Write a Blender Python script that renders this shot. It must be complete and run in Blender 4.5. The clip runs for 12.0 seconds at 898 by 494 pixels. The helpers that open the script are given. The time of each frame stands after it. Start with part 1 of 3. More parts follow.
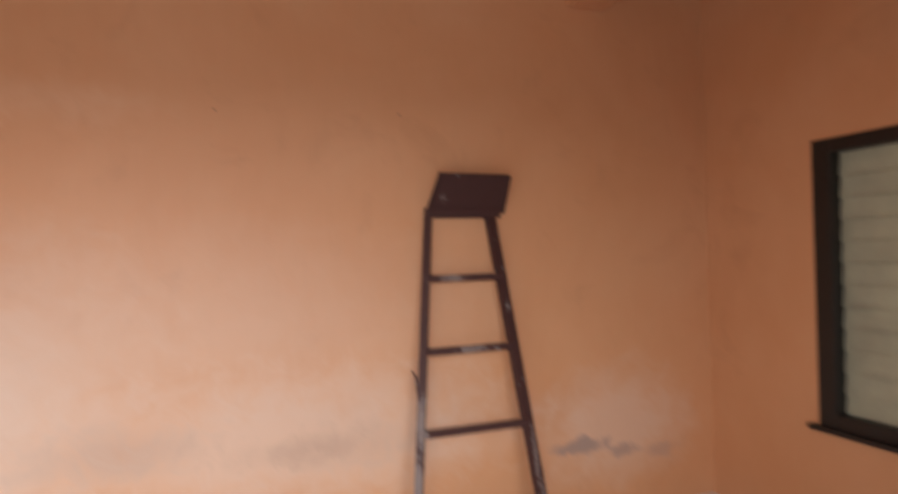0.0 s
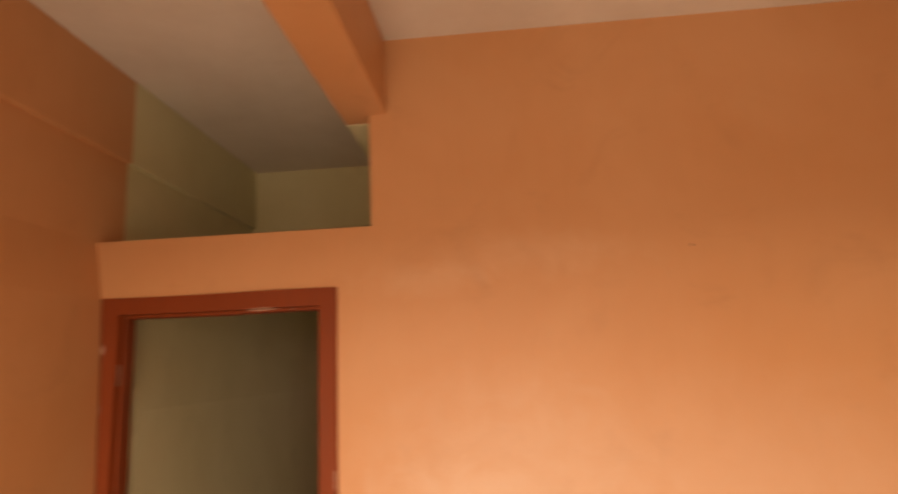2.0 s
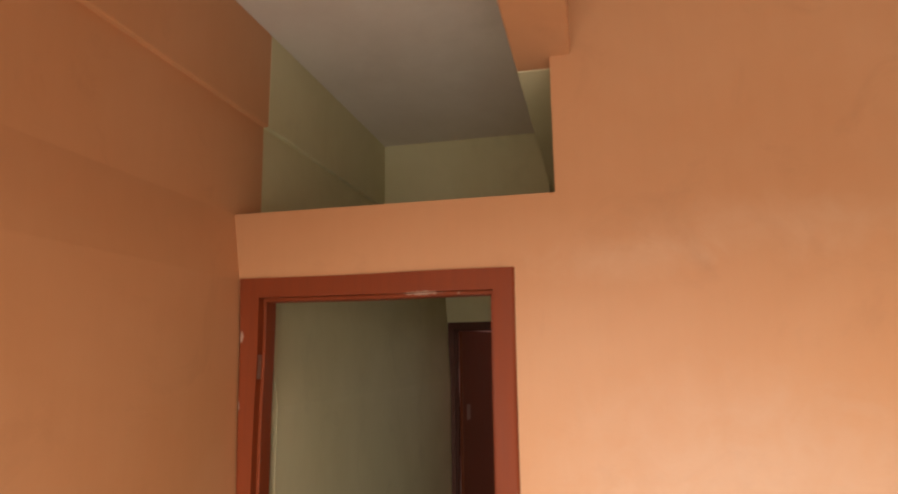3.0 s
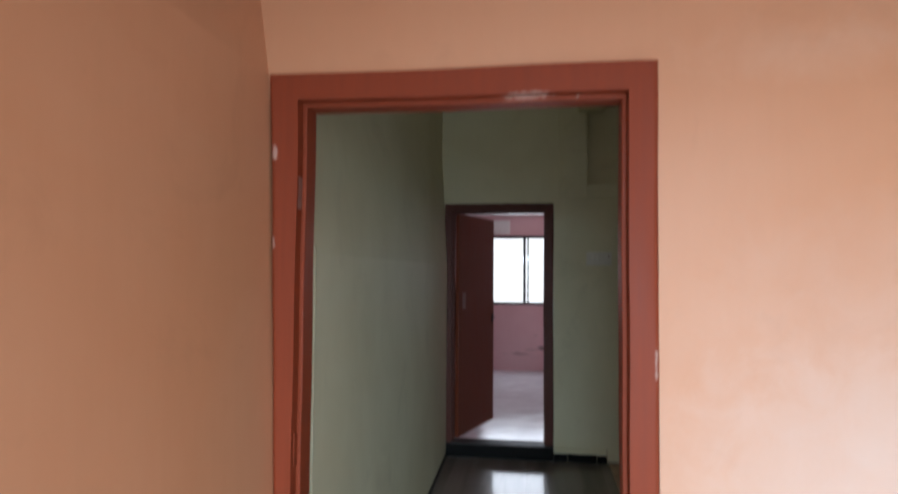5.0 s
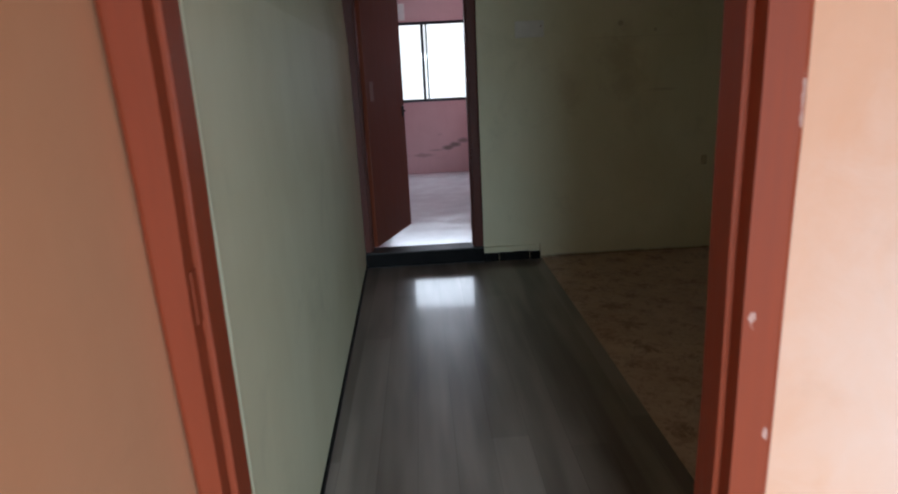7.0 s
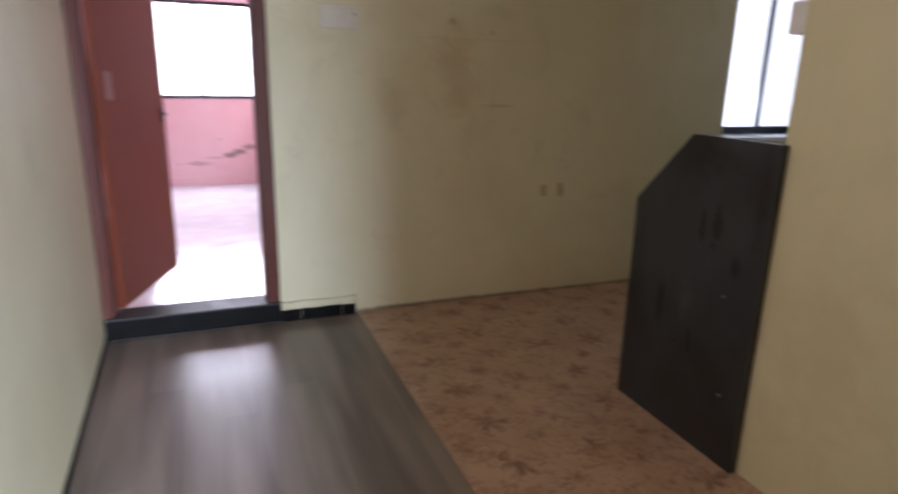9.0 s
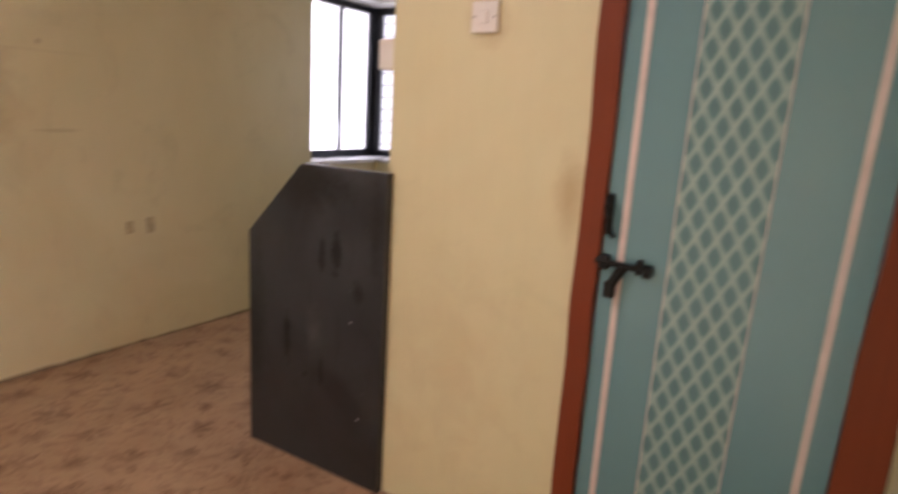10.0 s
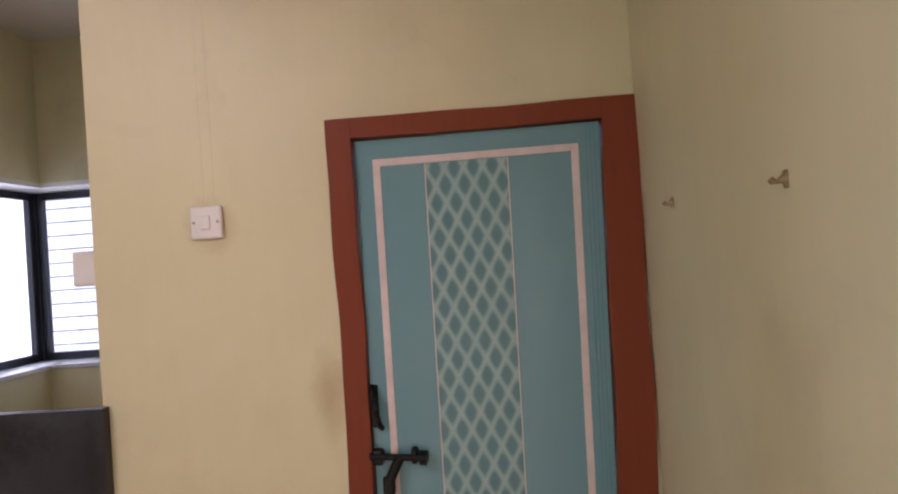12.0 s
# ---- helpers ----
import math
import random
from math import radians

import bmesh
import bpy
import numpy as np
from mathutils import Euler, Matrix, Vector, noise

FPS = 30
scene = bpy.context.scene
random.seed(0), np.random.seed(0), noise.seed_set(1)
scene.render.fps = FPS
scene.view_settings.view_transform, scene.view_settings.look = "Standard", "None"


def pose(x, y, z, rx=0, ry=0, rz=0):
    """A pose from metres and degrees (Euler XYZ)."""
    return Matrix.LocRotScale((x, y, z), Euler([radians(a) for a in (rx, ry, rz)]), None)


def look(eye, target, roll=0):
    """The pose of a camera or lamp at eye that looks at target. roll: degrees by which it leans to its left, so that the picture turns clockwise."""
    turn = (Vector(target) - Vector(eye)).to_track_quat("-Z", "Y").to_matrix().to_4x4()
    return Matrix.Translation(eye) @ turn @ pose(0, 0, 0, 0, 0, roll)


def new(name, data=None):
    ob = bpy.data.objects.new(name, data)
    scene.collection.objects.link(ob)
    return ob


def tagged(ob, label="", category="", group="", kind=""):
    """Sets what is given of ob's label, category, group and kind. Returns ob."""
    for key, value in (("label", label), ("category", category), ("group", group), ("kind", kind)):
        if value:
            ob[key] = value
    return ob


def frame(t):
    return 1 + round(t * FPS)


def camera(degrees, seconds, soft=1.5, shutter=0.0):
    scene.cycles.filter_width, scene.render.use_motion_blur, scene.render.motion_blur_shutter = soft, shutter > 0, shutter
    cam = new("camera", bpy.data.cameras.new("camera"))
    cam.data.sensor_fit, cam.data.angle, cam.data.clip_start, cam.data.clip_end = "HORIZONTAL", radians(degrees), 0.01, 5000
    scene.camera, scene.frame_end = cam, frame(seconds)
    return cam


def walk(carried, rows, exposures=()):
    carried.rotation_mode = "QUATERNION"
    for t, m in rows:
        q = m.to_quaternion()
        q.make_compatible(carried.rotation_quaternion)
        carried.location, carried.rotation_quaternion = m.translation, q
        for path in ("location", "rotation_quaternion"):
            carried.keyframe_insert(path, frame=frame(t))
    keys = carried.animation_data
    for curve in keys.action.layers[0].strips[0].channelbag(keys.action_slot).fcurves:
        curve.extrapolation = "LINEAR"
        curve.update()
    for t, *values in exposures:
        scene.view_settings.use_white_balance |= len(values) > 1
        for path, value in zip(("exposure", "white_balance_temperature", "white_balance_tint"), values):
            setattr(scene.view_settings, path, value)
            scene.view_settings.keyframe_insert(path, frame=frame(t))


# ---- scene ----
cam = camera(71.2, 12.0, soft=2.1, shutter=0.5)
PATH = [
    (0, (2.638, -3.083, 1.513), (3.318, -1.202, 1.529), -1.5),
    (0.5, (2.626, -2.954, 1.645), (2.984, -1.007, 1.926), -1.6),
    (1, (2.43, -2.823, 1.569), (2.703, -0.896, 2.028), -3.2),
    (1.5, (2.024, -2.704, 1.621), (2.274, -0.776, 2.087), -4.5),
    (2, (1.836, -2.639, 1.746), (1.669, -0.681, 2.119), -2.4),
    (2.5, (1.626, -2.403, 1.792), (1.177, -0.487, 2.146), -0.7),
    (4.5, (0.885, -1.79, 1.645), (0.532, 0.163, 1.897), -0.2),
    (5, (0.807, -1.686, 1.544), (0.528, 0.292, 1.623), 0.4),
    (5.5, (0.686, -1.574, 1.469), (0.454, 0.4, 1.252), 0.5),
    (6, (0.613, -1.458, 1.391), (0.578, 0.502, 0.996), -0.7),
    (6.5, (0.549, -1.275, 1.363), (0.572, 0.655, 0.837), -1.7),
    (8.3, (0.503, -0.15, 1.42), (0.818, 1.764, 0.934), -2.9),
    (8.5, (0.521, -0.078, 1.392), (0.905, 1.827, 0.922), -1.4),
    (9, (0.599, 0.124, 1.391), (1.304, 1.918, 0.857), 1.4),
    (9.5, (0.617, 0.326, 1.381), (1.885, 1.77, 0.827), 0.3),
    (10, (0.626, 0.329, 1.41), (2.297, 1.344, 0.989), 3.4),
    (10.5, (0.682, 0.302, 1.455), (2.506, 1.075, 1.178), -0.3),
    (11, (0.705, 0.332, 1.481), (2.609, 0.915, 1.285), -1.6),
    (11.5, (0.68, 0.447, 1.532), (2.663, 0.708, 1.498), -4.0),
    (12, (0.651, 0.495, 1.547), (2.645, 0.643, 1.578), -4.0),
]
EXPOSURE = [(0, -1.2, 7500, 23), (0.5, -1.1, 10400, 29), (1, -1.05, 14800, 37), (2.0, -1.05, 17400, 40), (2.7, -0.85, 11900, 28), (4.3, -0.52, 6300, 14), (5.5, -0.68, 5700, 11), (6.0, -0.7, 5800, 10), (6.5, -0.9, 5650, 7),
            (8.3, 1.28, 5750, 24), (9.2, 1.53, 5900, 24), (9.6, 1.93, 6250, 27), (10, 2.38, 6450, 34), (11, 2.33, 6150, 34), (12, 2.2, 5800, 35)]
walk(cam, [(t, look(eye, target, roll)) for t, eye, target, roll in PATH], EXPOSURE)

# ---- main measures (metres) ----
H = 3.236          # ceiling
YB = 0.10          # back face of the door wall
XR = 5.44          # right wall of the hall
YS = -3.7          # wall behind the hall
YF = 3.593         # far wall of the kitchen
XK = 0.06          # left wall of the kitchen passage
XV = 1.38          # edge between the two floor coverings
XD = 2.333         # wall with the blue door
YP = 1.62          # free end of that wall
XE = 4.75          # end wall of the kitchen
BX = 4.0           # start of the corner bay
YW = 8.25          # window wall of the pink room

# ---- world and lights ----
world = bpy.data.worlds.new("sky")
scene.world = world
world.use_nodes = True
wn = world.node_tree.nodes
sky = wn.new("ShaderNodeTexSky")
sky.sky_type, sky.sun_disc = "NISHITA", False
sky.sun_elevation, sky.sun_rotation = radians(50), radians(200)
world.node_tree.links.new(sky.outputs[0], wn["Background"].inputs[0])
wn["Background"].inputs[1].default_value = 0.08
sun = new("sun", bpy.data.lights.new("sun", "SUN"))
sun.data.energy, sun.data.angle, sun.data.color = 1.0, radians(12), (1, 0.96, 0.9)
sun.matrix_world = look((0, -8, 10), (0, 0, 0))


def window_light(name, at, to, w, h, watts, colour=(1, 1, 1)):
    """Daylight that comes in through one opening."""
    lamp = new(name, bpy.data.lights.new(name, "AREA"))
    lamp.data.shape, lamp.data.size, lamp.data.size_y = "RECTANGLE", w, h
    lamp.data.energy, lamp.data.color = watts, colour
    lamp.matrix_world = look(at, to)
    return lamp


# the open sky over the street, seen through the entrance under its lintel, and what the doorway itself lets in
window_light("daylight_street", (1.7, -6.4, 2.5), (2.1, -1.0, 1.0), 3.6, 1.2, 720, (0.75, 0.905, 1))
window_light("daylight_entrance", (1.85, YS - 0.05, 1.0), (3.6, 0, 2.6), 3.1, 1.9, 112, (0.82, 0.94, 1))
# fill lamp in an unseen opening added high over the passage
passage_fill = window_light("added_passage_fill", (-0.13, 2.35, 2.97), (2.4, 0.6, 1.0), 0.55, 0.3, 2.5, (1, 0.94, 0.82))
passage_fill.data.spread = radians(100)  # narrowed to keep the fill off the far wall
window_light("daylight_bedroom", (0.6, YW - 0.03, 1.57), (0.6, 0, 1.4), 1.25, 1.05, 38, (0.93, 0.97, 1))
window_light("daylight_bay", (4.55, 3.80, 1.6), (3.0, 0, 1.2), 0.75, 1.15, 0.9, (0.85, 0.94, 1))
window_light("daylight_bay_side", (4.96, 3.05, 1.6), (0, 2.0, 0.9), 0.6, 1.15, 0.5, (0.9, 0.96, 1))


# ---- materials ----
def material(name):
    m = bpy.data.materials.new(name)
    m.use_nodes = True
    nt = m.node_tree
    return m, nt.nodes, nt.links, nt.nodes["Principled BSDF"]


def coords(nodes, links, scale=(1, 1, 1), space="Object"):
    tc, mp = nodes.new("ShaderNodeTexCoord"), nodes.new("ShaderNodeMapping")
    mp.inputs["Scale"].default_value = scale
    links.new(tc.outputs[space], mp.inputs[0])
    return mp.outputs[0]


def noise_tex(nodes, links, vec, scale, detail=5, rough=0.55, distort=0.0):
    n = nodes.new("ShaderNodeTexNoise")
    n.inputs["Scale"].default_value, n.inputs["Detail"].default_value = scale, detail
    n.inputs["Roughness"].default_value, n.inputs["Distortion"].default_value = rough, distort
    links.new(vec, n.inputs["Vector"])
    return n.outputs["Fac"]


def ramp(nodes, links, fac, stops):
    r = nodes.new("ShaderNodeValToRGB")
    while len(r.color_ramp.elements) < len(stops):
        r.color_ramp.elements.new(0.5)
    for e, (p, c) in zip(r.color_ramp.elements, stops):
        e.position, e.color = p, (*c, 1) if len(c) == 3 else c
    links.new(fac, r.inputs[0])
    return r.outputs[0]


def mix(nodes, links, fac, a, b, how="MIX"):
    m = nodes.new("ShaderNodeMix")
    m.data_type, m.blend_type = "RGBA", how
    for socket, value in ((m.inputs[0], fac), (m.inputs[6], a), (m.inputs[7], b)):
        if isinstance(value, bpy.types.NodeSocket):
            links.new(value, socket)
        elif isinstance(value, (int, float)):
            socket.default_value = value
        else:
            socket.default_value = (*value, 1)
    return m.outputs[2]


def calc(nodes, links, how, a, b=0.0, c=0.0):
    m = nodes.new("ShaderNodeMath")
    m.operation = how
    for socket, value in zip(m.inputs, (a, b, c)):
        if isinstance(value, bpy.types.NodeSocket):
            links.new(value, socket)
        else:
            socket.default_value = value
    return m.outputs[0]


def bumped(nodes, links, bsdf, height, strength, distance):
    b = nodes.new("ShaderNodeBump")
    b.inputs["Strength"].default_value, b.inputs["Distance"].default_value = strength, distance
    links.new(height, b.inputs["Height"])
    links.new(b.outputs[0], bsdf.inputs["Normal"])


def scaled(c, k):
    return tuple(min(1, v * k) for v in c)


def spot(nodes, links, vec, at, size, ragged=0.8, soft=0.5, grain=7):
    """A ragged blotch round one place on a wall: 1 inside, 0 outside."""
    mp = nodes.new("ShaderNodeMapping")
    mp.vector_type = "TEXTURE"
    mp.inputs["Location"].default_value, mp.inputs["Scale"].default_value = at, size
    links.new(vec, mp.inputs[0])
    d = nodes.new("ShaderNodeVectorMath")
    d.operation = "LENGTH"
    links.new(mp.outputs[0], d.inputs[0])
    n = noise_tex(nodes, links, vec, grain, 6, 0.65, 0.6)
    r = calc(nodes, links, "MULTIPLY_ADD", calc(nodes, links, "SUBTRACT", n, 0.5), ragged * 4, d.outputs["Value"])
    return ramp(nodes, links, r, [(1 - soft, (1, 1, 1)), (1.0, (0, 0, 0))])


def wall_paint(name, colour, faded, rough=0.6, grime=0.25, spots=()):
    """Old distemper on plaster: cloudy, faintly brushed, with grimy blotches."""
    m, nodes, links, bsdf = material(name)
    vec = coords(nodes, links)
    cloud = noise_tex(nodes, links, vec, 0.9, 4, 0.6, 0.4)
    fine = noise_tex(nodes, links, vec, 60, 4, 0.6)
    col = ramp(nodes, links, cloud, [(0.35, colour), (0.68, faded)])
    blot = ramp(nodes, links, noise_tex(nodes, links, vec, 2.6, 7, 0.68, 0.8), [(0.56, (0, 0, 0)), (0.74, (1, 1, 1))])
    col = mix(nodes, links, calc(nodes, links, "MULTIPLY", blot, grime), col, scaled(colour, 0.62))
    brush = noise_tex(nodes, links, coords(nodes, links, (9, 9, 1.2)), 3, 4, 0.6)
    col = mix(nodes, links, 0.05, col, ramp(nodes, links, brush, [(0.3, scaled(colour, 0.75)), (0.7, scaled(faded, 1.08))]))
    for at, size, tone, much, ragged, soft in spots:
        col = mix(nodes, links, calc(nodes, links, "MULTIPLY", spot(nodes, links, vec, at, size, ragged, soft), much), col, tone)
    links.new(col, bsdf.inputs["Base Color"])
    bsdf.inputs["Roughness"].default_value = rough
    bsdf.inputs["Specular IOR Level"].default_value = 0.5
    wave = noise_tex(nodes, links, vec, 5, 3)
    bumped(nodes, links, bsdf, calc(nodes, links, "MULTIPLY_ADD", wave, 3.0, fine), 0.12, 0.004)
    return m


def gloss_paint(name, colour, rough=0.35, worn=(0.5, 0.4, 0.33), wear=0.0, spots=14, chipped=(), chip=(0.44, 0.25, 0.19)):
    """Oil paint on wood or steel, with brush streaks and chips."""
    m, nodes, links, bsdf = material(name)
    vec = coords(nodes, links)
    streak = noise_tex(nodes, links, coords(nodes, links, (30, 30, 1.5)), 2, 5, 0.6)
    col = ramp(nodes, links, streak, [(0.3, scaled(colour, 0.94)), (0.7, scaled(colour, 1.06))])
    chips = ramp(nodes, links, noise_tex(nodes, links, vec, spots, 6, 0.62, 0.5), [(0.66 - wear, (0, 0, 0)), (0.69 - wear, (1, 1, 1))])
    col = mix(nodes, links, chips, col, worn)
    for at, size in chipped:
        col = mix(nodes, links, spot(nodes, links, vec, at, size, 0.9, 0.3, 45), col, chip)
    links.new(col, bsdf.inputs["Base Color"])
    links.new(ramp(nodes, links, streak, [(0.2, (rough - 0.08,) * 3), (0.8, (rough + 0.15,) * 3)]), bsdf.inputs["Roughness"])
    bsdf.inputs["Specular IOR Level"].default_value = 0.22
    bumped(nodes, links, bsdf, streak, 0.08, 0.002)
    return m


def plain(name, colour, rough=0.5, metal=0.0, vary=0.15, scale=12, bump=0.1):
    m, nodes, links, bsdf = material(name)
    n = noise_tex(nodes, links, coords(nodes, links), scale, 6, 0.6)
    links.new(ramp(nodes, links, n, [(0.3, scaled(colour, 1 - vary)), (0.7, scaled(colour, 1 + vary))]), bsdf.inputs["Base Color"])
    links.new(ramp(nodes, links, n, [(0.3, (max(0, rough - 0.07),) * 3), (0.7, (min(1, rough + 0.07),) * 3)]), bsdf.inputs["Roughness"])
    bsdf.inputs["Metallic"].default_value = metal
    bumped(nodes, links, bsdf, n, bump, 0.002)
    return m


def wood_vinyl():
    """Printed plank flooring, planks along y, glossy and scuffed."""
    m, nodes, links, bsdf = material("wood_vinyl")
    vec = coords(nodes, links)
    grain = noise_tex(nodes, links, coords(nodes, links, (9, 0.7, 1)), 1.6, 4, 0.5, 0.3)
    bands = noise_tex(nodes, links, coords(nodes, links, (1, 0.12, 1)), 6.5, 2, 0.45)
    sep = nodes.new("ShaderNodeSeparateXYZ")
    links.new(vec, sep.inputs[0])
    across = calc(nodes, links, "DIVIDE", sep.outputs[0], 0.145)
    row = calc(nodes, links, "FLOOR", across)
    tone = nodes.new("ShaderNodeTexWhiteNoise")
    tone.noise_dimensions = "2D"
    both = nodes.new("ShaderNodeCombineXYZ")
    shift = nodes.new("ShaderNodeTexWhiteNoise")
    shift.noise_dimensions = "1D"
    links.new(row, shift.inputs["W"])
    links.new(row, both.inputs[0])
    links.new(calc(nodes, links, "FLOOR", calc(nodes, links, "ADD", calc(nodes, links, "DIVIDE", sep.outputs[1], 2.6), shift.outputs[0])), both.inputs[1])
    links.new(both.outputs[0], tone.inputs["Vector"])
    col = ramp(nodes, links, bands, [(0.40, (0.092, 0.067, 0.050)), (0.60, (0.265, 0.213, 0.168))])
    col = mix(nodes, links, 0.22, col, ramp(nodes, links, grain, [(0.36, (0.07, 0.048, 0.036)), (0.64, (0.27, 0.215, 0.175))]))
    col = mix(nodes, links, 0.42, col, ramp(nodes, links, tone.outputs[0], [(0, (0.095, 0.073, 0.057)), (1, (0.265, 0.222, 0.185))]))
    joint = calc(nodes, links, "LESS_THAN", calc(nodes, links, "FRACT", across), 0.025)
    col = mix(nodes, links, calc(nodes, links, "MULTIPLY", joint, 0.25), col, (0.05, 0.034, 0.026))
    links.new(col, bsdf.inputs["Base Color"])
    bsdf.inputs["Roughness"].default_value = 0.34
    bsdf.inputs["Specular IOR Level"].default_value = 0.25
    bsdf.inputs["Coat Weight"].default_value, bsdf.inputs["Coat Roughness"].default_value = 0.36, 0.08
    swell = calc(nodes, links, "ADD", noise_tex(nodes, links, vec, 1.6, 2), calc(nodes, links, "MULTIPLY", noise_tex(nodes, links, vec, 9, 3), 0.12))
    crease = spot(nodes, links, vec, (0.80, 2.97, 0), (0.24, 0.018, 1), 0.3, 0.9, 12)
    bumped(nodes, links, bsdf, calc(nodes, links, "MULTIPLY_ADD", crease, 0.2, swell), 0.15, 0.012)
    links.new(bsdf.inputs["Normal"].links[0].from_socket, bsdf.inputs["Coat Normal"])
    return m


def rosette_vinyl():
    """Brown sheet flooring with a worn print of dark rosettes."""
    m, nodes, links, bsdf = material("rosette_vinyl")
    vec = coords(nodes, links)
    warp = nodes.new("ShaderNodeTexNoise")
    warp.inputs["Scale"].default_value, warp.inputs["Detail"].default_value = 11, 3
    links.new(vec, warp.inputs["Vector"])
    push = nodes.new("ShaderNodeVectorMath")
    push.operation = "MULTIPLY_ADD"
    push.inputs[1].default_value = (0.09, 0.09, 0)
    links.new(warp.outputs["Color"], push.inputs[0])
    links.new(vec, push.inputs[2])
    sep = nodes.new("ShaderNodeSeparateXYZ")
    links.new(push.outputs[0], sep.inputs[0])
    size = 0.30

    def cell(out, shift):
        f = calc(nodes, links, "FRACT", calc(nodes, links, "ADD", calc(nodes, links, "DIVIDE", out, size), shift))
        return calc(nodes, links, "SUBTRACT", f, 0.5)

    masks = []
    for shift, petals, reach in ((0.0, 6.0, 0.30), (0.5, 8.0, 0.20)):
        u, v = cell(sep.outputs[0], shift), cell(sep.outputs[1], shift)
        r = calc(nodes, links, "SQRT", calc(nodes, links, "ADD", calc(nodes, links, "MULTIPLY", u, u), calc(nodes, links, "MULTIPLY", v, v)))
        a = calc(nodes, links, "ARCTAN2", v, u)
        petal = calc(nodes, links, "ABSOLUTE", calc(nodes, links, "COSINE", calc(nodes, links, "MULTIPLY", a, petals / 2)))
        edge = calc(nodes, links, "SUBTRACT", calc(nodes, links, "MULTIPLY", calc(nodes, links, "MULTIPLY_ADD", petal, 0.7, 0.3), reach), r)
        ring = calc(nodes, links, "GREATER_THAN", calc(nodes, links, "ABSOLUTE", calc(nodes, links, "SUBTRACT", edge, 0.05)), 0.012)
        ring = calc(nodes, links, "MULTIPLY", ring, calc(nodes, links, "GREATER_THAN", edge, 0.0))
        masks.append(ring)
    mask = calc(nodes, links, "MAXIMUM", masks[0], masks[1])
    worn = noise_tex(nodes, links, vec, 9, 6, 0.65, 0.6)
    mask = calc(nodes, links, "MULTIPLY", mask, ramp(nodes, links, worn, [(0.42, (0.05,) * 3), (0.6, (1,) * 3)]))
    cloud = noise_tex(nodes, links, vec, 3, 6, 0.6)
    col = ramp(nodes, links, cloud, [(0.3, (0.44, 0.28, 0.18)), (0.7, (0.58, 0.395, 0.27))])
    leafy = ramp(nodes, links, noise_tex(nodes, links, vec, 17, 5, 0.65, 1.5), [(0.5, (0, 0, 0)), (0.62, (1, 1, 1))])
    col = mix(nodes, links, calc(nodes, links, "MULTIPLY", leafy, 0.42), col, (0.2, 0.09, 0.06))
    col = mix(nodes, links, calc(nodes, links, "MULTIPLY", mask, 0.6), col, (0.14, 0.058, 0.042))
    pale = ramp(nodes, links, noise_tex(nodes, links, vec, 24, 4, 0.6, 1.2), [(0.62, (0,) * 3), (0.72, (0.5,) * 3)])
    col = mix(nodes, links, pale, col, (0.66, 0.47, 0.36))
    links.new(col, bsdf.inputs["Base Color"])
    links.new(ramp(nodes, links, worn, [(0.3, (0.32,) * 3), (0.7, (0.55,) * 3)]), bsdf.inputs["Roughness"])
    bumped(nodes, links, bsdf, cloud, 0.2, 0.008)
    return m


def lattice_print():
    """Pale diagonal lattice with dark teal drops, printed on the door's sheet."""
    m, nodes, links, bsdf = material("lattice_print")
    vec = coords(nodes, links)
    sep = nodes.new("ShaderNodeSeparateXYZ")
    links.new(vec, sep.inputs[0])
    u = calc(nodes, links, "DIVIDE", sep.outputs[1], 0.0515)
    v = calc(nodes, links, "DIVIDE", sep.outputs[2], 0.094)
    p = calc(nodes, links, "SUBTRACT", calc(nodes, links, "FRACT", calc(nodes, links, "ADD", u, v)), 0.5)
    q = calc(nodes, links, "SUBTRACT", calc(nodes, links, "FRACT", calc(nodes, links, "SUBTRACT", u, v)), 0.5)
    far = calc(nodes, links, "MAXIMUM", calc(nodes, links, "ABSOLUTE", p), calc(nodes, links, "ABSOLUTE", q))
    r = calc(nodes, links, "SQRT", calc(nodes, links, "ADD", calc(nodes, links, "MULTIPLY", p, p), calc(nodes, links, "MULTIPLY", q, q)))
    shape = calc(nodes, links, "MULTIPLY_ADD", far, 0.55, calc(nodes, links, "MULTIPLY", r, 0.45))
    col = ramp(nodes, links, shape, [(0.10, (0.080, 0.185, 0.20)), (0.32, (0.095, 0.21, 0.22)), (0.37, (0.20, 0.315, 0.32)), (0.46, (0.25, 0.37, 0.37)), (0.50, (0.32, 0.43, 0.42))])
    n = noise_tex(nodes, links, vec, 14, 5)
    col = mix(nodes, links, ramp(nodes, links, n, [(0.3, (0.0,) * 3), (0.8, (0.35,) * 3)]), col, (0.13, 0.27, 0.29))
    links.new(col, bsdf.inputs["Base Color"])
    bsdf.inputs["Roughness"].default_value = 0.33
    return m


